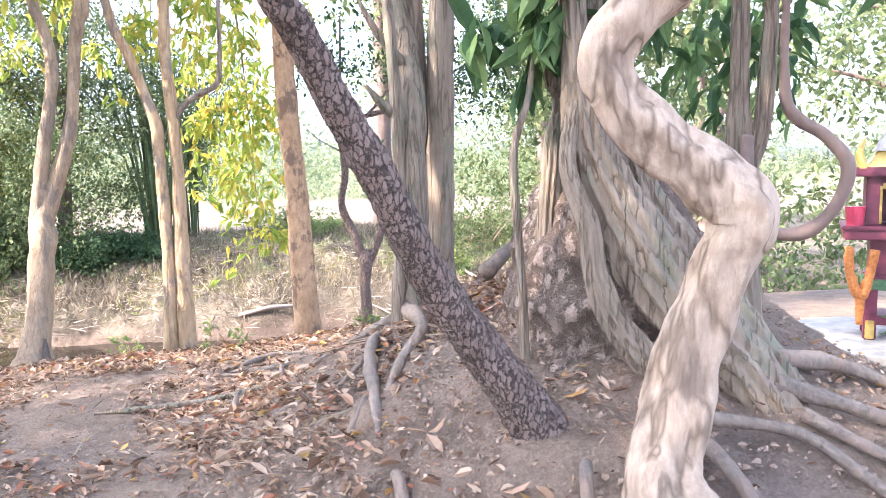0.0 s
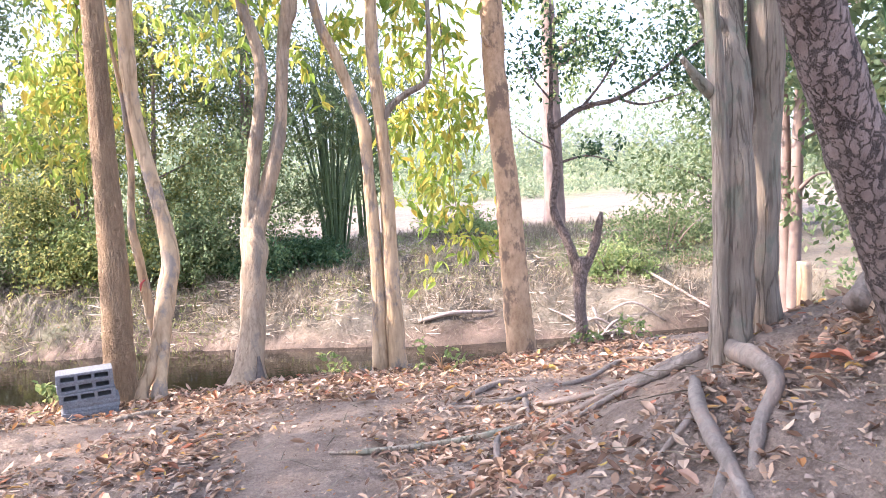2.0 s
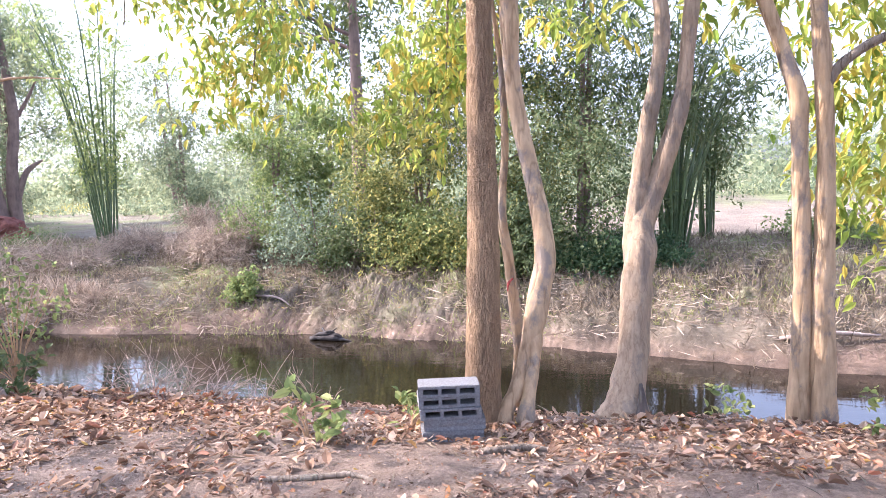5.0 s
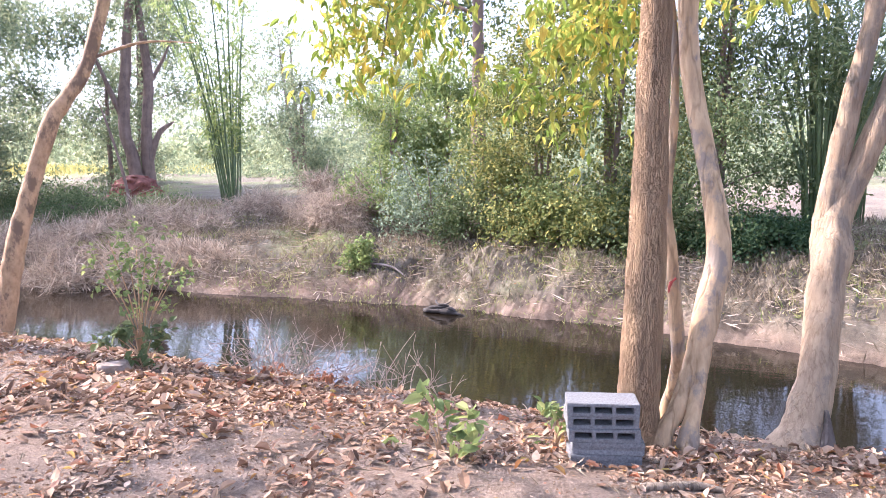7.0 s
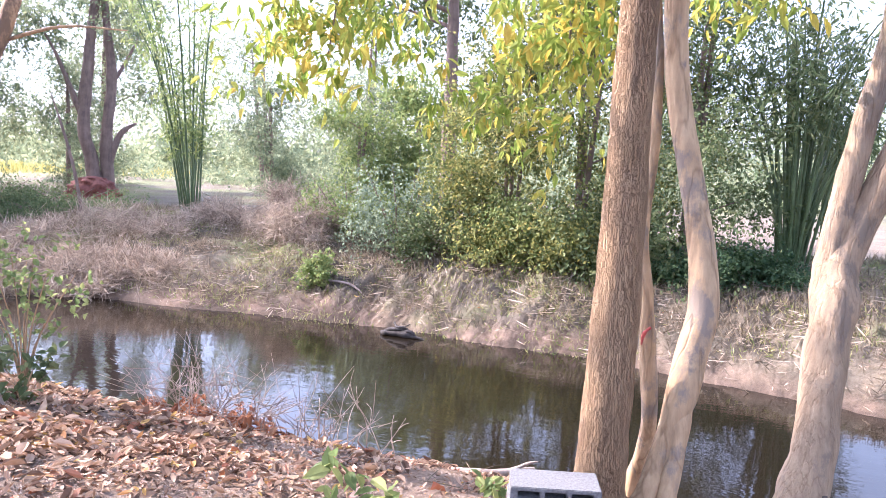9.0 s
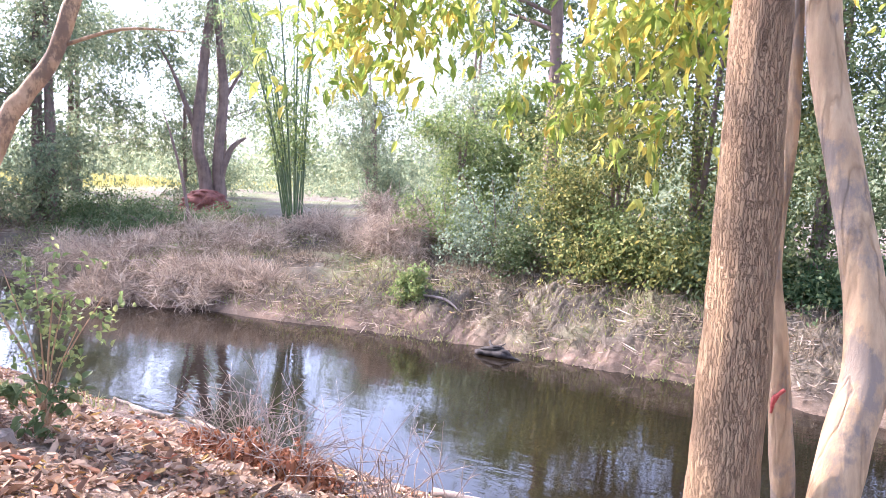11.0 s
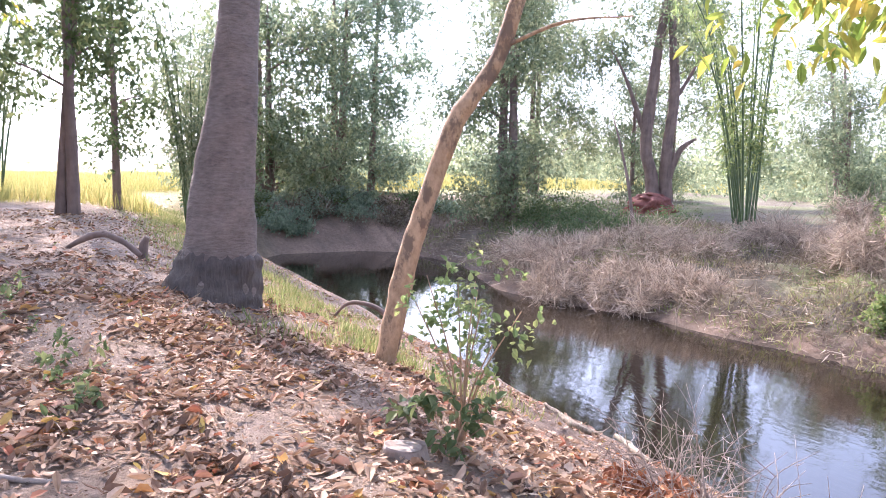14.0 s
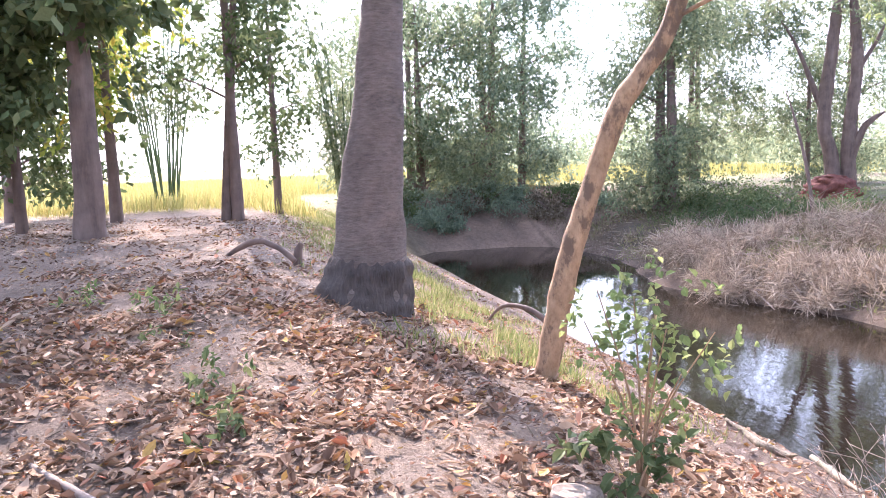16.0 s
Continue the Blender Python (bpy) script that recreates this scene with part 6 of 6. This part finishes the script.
def mid_scrub():
    r = np.random.default_rng(301)
    c = []
    for i in range(230):
        x, y = r.uniform(-48, 30), r.uniform(38, 62)
        w, h = r.uniform(0.8, 2.2), r.choice([0.6, 0.9, 1.4, 3.0]) * r.uniform(0.8, 1.2)
        k = 170
        p = r.normal(size=(k, 3)) * np.array([w * 0.5, w * 0.5, h * 0.3]) + np.array([x, y, h * 0.4])
        p[:, 2] = np.abs(p[:, 2]) - 0.3
        c.append(p)
    c = np.vstack(c)
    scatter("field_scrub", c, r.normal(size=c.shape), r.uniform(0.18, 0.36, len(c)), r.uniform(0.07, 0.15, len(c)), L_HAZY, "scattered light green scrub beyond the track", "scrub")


def blades_on(name, xs, ys, hgt, width, material, label, category, r, lean=0.35):
    z = height(xs, ys)
    c = np.stack([xs, ys, z - 0.01], 1)
    a = r.normal(size=c.shape) * lean + np.array([0, 0, 1.0])
    scatter(name, c, a, hgt * r.uniform(0.5, 1.3, len(xs)), width, material, label, category)


def keep_clumps(x, y, scale, cut, r, off=0.0):
    v = np.array([noise.noise(Vector((a * scale + off, b * scale, 2.0))) for a, b in zip(x, y)])
    return v > cut + 0.25 * r.normal(size=len(v))


def grasses():
    r = np.random.default_rng(302)
    x, y = r.uniform(-34, 12, 130000), r.uniform(15.2, 25.0, 130000)
    k = keep_clumps(x, y, 0.5, -0.15, r) & (height(x, y) > WATER_Z + 0.25 + 0.2 * r.normal(size=len(x)))
    blades_on("dry_grass", x[k], y[k], 0.30, 0.02, L_STRAW, "matted dry straw grass on the far bank", "grass", r, 1.3)
    x, y = r.uniform(-30, 10, 26000), r.uniform(15.0, 23.5, 26000)
    k = keep_clumps(x, y, 0.6, 0.0, r, 5.0) & (height(x, y) > WATER_Z + 0.05)
    c = np.stack([x[k], y[k], height(x[k], y[k]) + 0.05], 1)
    a = r.normal(size=c.shape) * np.array([1, 1, 0.22])
    scatter("bank_debris", c, a, r.uniform(0.12, 0.6, len(c)), r.uniform(0.012, 0.035, len(c)), L_BRUSH, "dry stalks and fallen sticks lying on the far bank", "debris")
    x, y = r.uniform(-34, 12, 80000), r.uniform(17.0, 24.5, 80000)
    k = keep_clumps(x, y, 0.45, 0.02, r, 7.0)
    blades_on("green_grass", x[k], y[k], 0.16, 0.022, L_GRASS, "low green weeds on the far bank", "grass", r, 0.9)
    x = r.uniform(-33, -7.6, 56000)
    y = 7.0 + r.normal(size=56000) * 0.7 + np.clip(-x - 15, 0, 20) * 0.06 * r.uniform(0, 1, 56000)
    k = (np.hypot(x + 9.75, y - 5.5) > 0.7) & keep_clumps(x, y, 1.3, 0.05, r, 3.0)
    blades_on("bank_grass", x[k], y[k], 0.16, 0.012, L_GRASS, "yellow-green grass tufts at the bank edge", "grass", r, 0.45)
    x, y = r.uniform(-75, -24.5, 60000), r.uniform(-16, 9, 60000)
    k = (x < -25) & ~((x > -40) & (y > 6.5))
    blades_on("rice_field", x[k], y[k], 0.55, 0.05, L_RICE, "ripe yellow rice field", "rice", r, 0.25)
    x, y = r.uniform(-80, -40, 30000), r.uniform(9, 50, 30000)
    blades_on("far_rice_field", x, y, 0.55, 0.06, L_RICE, "ripe yellow rice field behind the trees", "rice", r, 0.25)


def litter():
    r = np.random.default_rng(303)
    def place(n, x0, x1, y0, y1):
        return r.uniform(x0, x1, n), r.uniform(y0, y1, n)
    sets = []
    for n, x0, x1, y0, y1, cut in ((20000, -4, 3.6, 2.2, 6.9, 0.0), (15000, -4.5, 3.2, 5.0, 6.9, -0.12), (26000, -12, -3.8, 2.0, 7.6, -0.1), (16000, -9, -3.2, 1.5, 6.2, -0.25), (4000, -4, -2.2, 2.0, 7.0, 0.0), (9000, -34, -12, 5.0, 10.0, -0.2), (18000, -22, -7, -1, 6.8, -0.2), (5000, -9, -3, 4.2, 8.4, -0.2), (24000, -14, 2, 6.6, 10.3, -0.25), (4000, -9, -4.5, 3.5, 7.5, -0.3), (9000, -34, 10, 17.8, 24, -0.1), (4500, 1.2, 6.0, -1.0, 3.6, 0.05), (9000, -1.5, 2.6, 1.0, 4.6, -0.05)):
        x, y = place(n, x0, x1, y0, y1)
        k = keep_clumps(x, y, 1.1, cut, r, 11.0) & keep_clumps(x, y, 2.7, -0.25, r, 4.0)
        sets.append((x[k], y[k]))
    x, y = np.concatenate([s[0] for s in sets]), np.concatenate([s[1] for s in sets])
    z = height(x, y) + r.uniform(0.006, 0.028, len(x))
    n = len(x)
    a = r.uniform(0, 2 * math.pi, n)
    tilt = r.normal(size=n) * 0.13
    ax = np.stack([np.cos(a), np.sin(a), tilt], 1)
    ax /= np.linalg.norm(ax, axis=1)[:, None]
    up = r.normal(size=(n, 3)) * 0.15 + np.array([0, 0, 1.0])
    side = np.cross(ax, up)
    side /= np.linalg.norm(side, axis=1)[:, None]
    nor = np.cross(side, ax)
    L = np.clip(r.lognormal(-3.15, 0.45, n), 0.016, 0.10)[:, None]
    L = L * np.where(x < -3.8, 1.18, 0.95)[:, None]
    W = L * r.uniform(0.3, 0.6, (n, 1))
    curl, bend = r.uniform(-0.15, 0.6, (n, 1)), r.uniform(-0.5, 0.6, (n, 1))
    c = np.stack([x, y, z], 1)
    def at(s, t, h):
        return c + ax * L * s + side * W * t + nor * (h * W + bend * L * (s - 0.5) ** 2)
    V = np.stack([at(-0.5, 0, 0), at(-0.2, 0.45, curl), at(0.2, 0.42, curl * 1.2), at(0.55, 0.0, 0), at(0.2, -0.42, curl * 1.1), at(-0.2, -0.45, curl), at(-0.2, 0, 0), at(0.2, 0, 0)], 1).reshape(-1, 3)
    F = np.array([[0, 6, 1], [1, 6, 7], [1, 7, 2], [2, 7, 3], [0, 5, 6], [6, 5, 4], [6, 4, 7], [7, 4, 3]])
    F = (F[None] + (np.arange(n) * 8)[:, None, None]).reshape(-1, 3)
    ob = mesh_object("leaf_litter", V, F, L_LITTER, None, False)
    tagged(ob, "curled dry brown fallen leaves covering the soil", "leaf litter", kind="stuff")
    # broken leaf crumbs
    k = 42000
    x, y = r.uniform(-9, 4.2, k), r.uniform(0.2, 7.0, k)
    m = keep_clumps(x, y, 0.9, -0.1, r, 21.0)
    x, y = x[m], y[m]
    c = np.stack([x, y, height(x, y) + r.uniform(0.006, 0.02, len(x))], 1)
    a = r.uniform(0, 6.28, len(x))
    scatter("leaf_crumbs", c, np.stack([np.cos(a), np.sin(a), r.normal(size=len(x)) * 0.25], 1), r.uniform(0.012, 0.035, len(x)), r.uniform(0.006, 0.016, len(x)), L_LITTER, "broken crumbs of dry leaves on the soil", "leaf litter")
    # thin twigs among the leaves
    k = 1500
    x, y = r.uniform(-10, 3, k), r.uniform(1.5, 7.2, k)
    c = np.stack([x, y, height(x, y) + 0.012], 1)
    a = r.uniform(0, 6.28, k)
    scatter("fallen_twigs", c, np.stack([np.cos(a), np.sin(a), r.normal(size=k) * 0.06], 1), r.uniform(0.08, 0.35, k), 0.009, L_STRAW, "thin dry twigs among the fallen leaves", "twigs", True)


def clods():
    r = np.random.default_rng(304)
    n = 9000
    x, y = r.uniform(-5, 4.5, n), r.uniform(-0.5, 6.4, n)
    m = r.uniform(size=n) < 0.45
    x[m], y[m] = 2.3 + r.normal(size=m.sum()) * 0.8, 1.8 + r.normal(size=m.sum()) * 0.9
    s = np.clip(r.lognormal(-4.9, 0.45, n), 0.003, 0.016)[:, None]
    c = np.stack([x, y, height(x, y) + 0.004], 1)
    d = np.array([[1, 0, 0], [0, 1, 0], [-1, 0, 0], [0, -1, 0], [0, 0, 0.8], [0, 0, -0.8]], float)
    V = c[:, None] + (d[None] + r.normal(size=(n, 6, 3)) * 0.25) * s[:, None]
    F = np.array([[0, 1, 4], [1, 2, 4], [2, 3, 4], [3, 0, 4], [1, 0, 5], [2, 1, 5], [3, 2, 5], [0, 3, 5]])
    F = (F[None] + (np.arange(n) * 6)[:, None, None]).reshape(-1, 3)
    ob = mesh_object("soil_clods", V.reshape(-1, 3), F, M_CLOD, None, False)
    tagged(ob, "small crumbs and clods of dry soil", "soil", kind="stuff")


clods()
far_woods()
mid_scrub()
grasses()
litter()
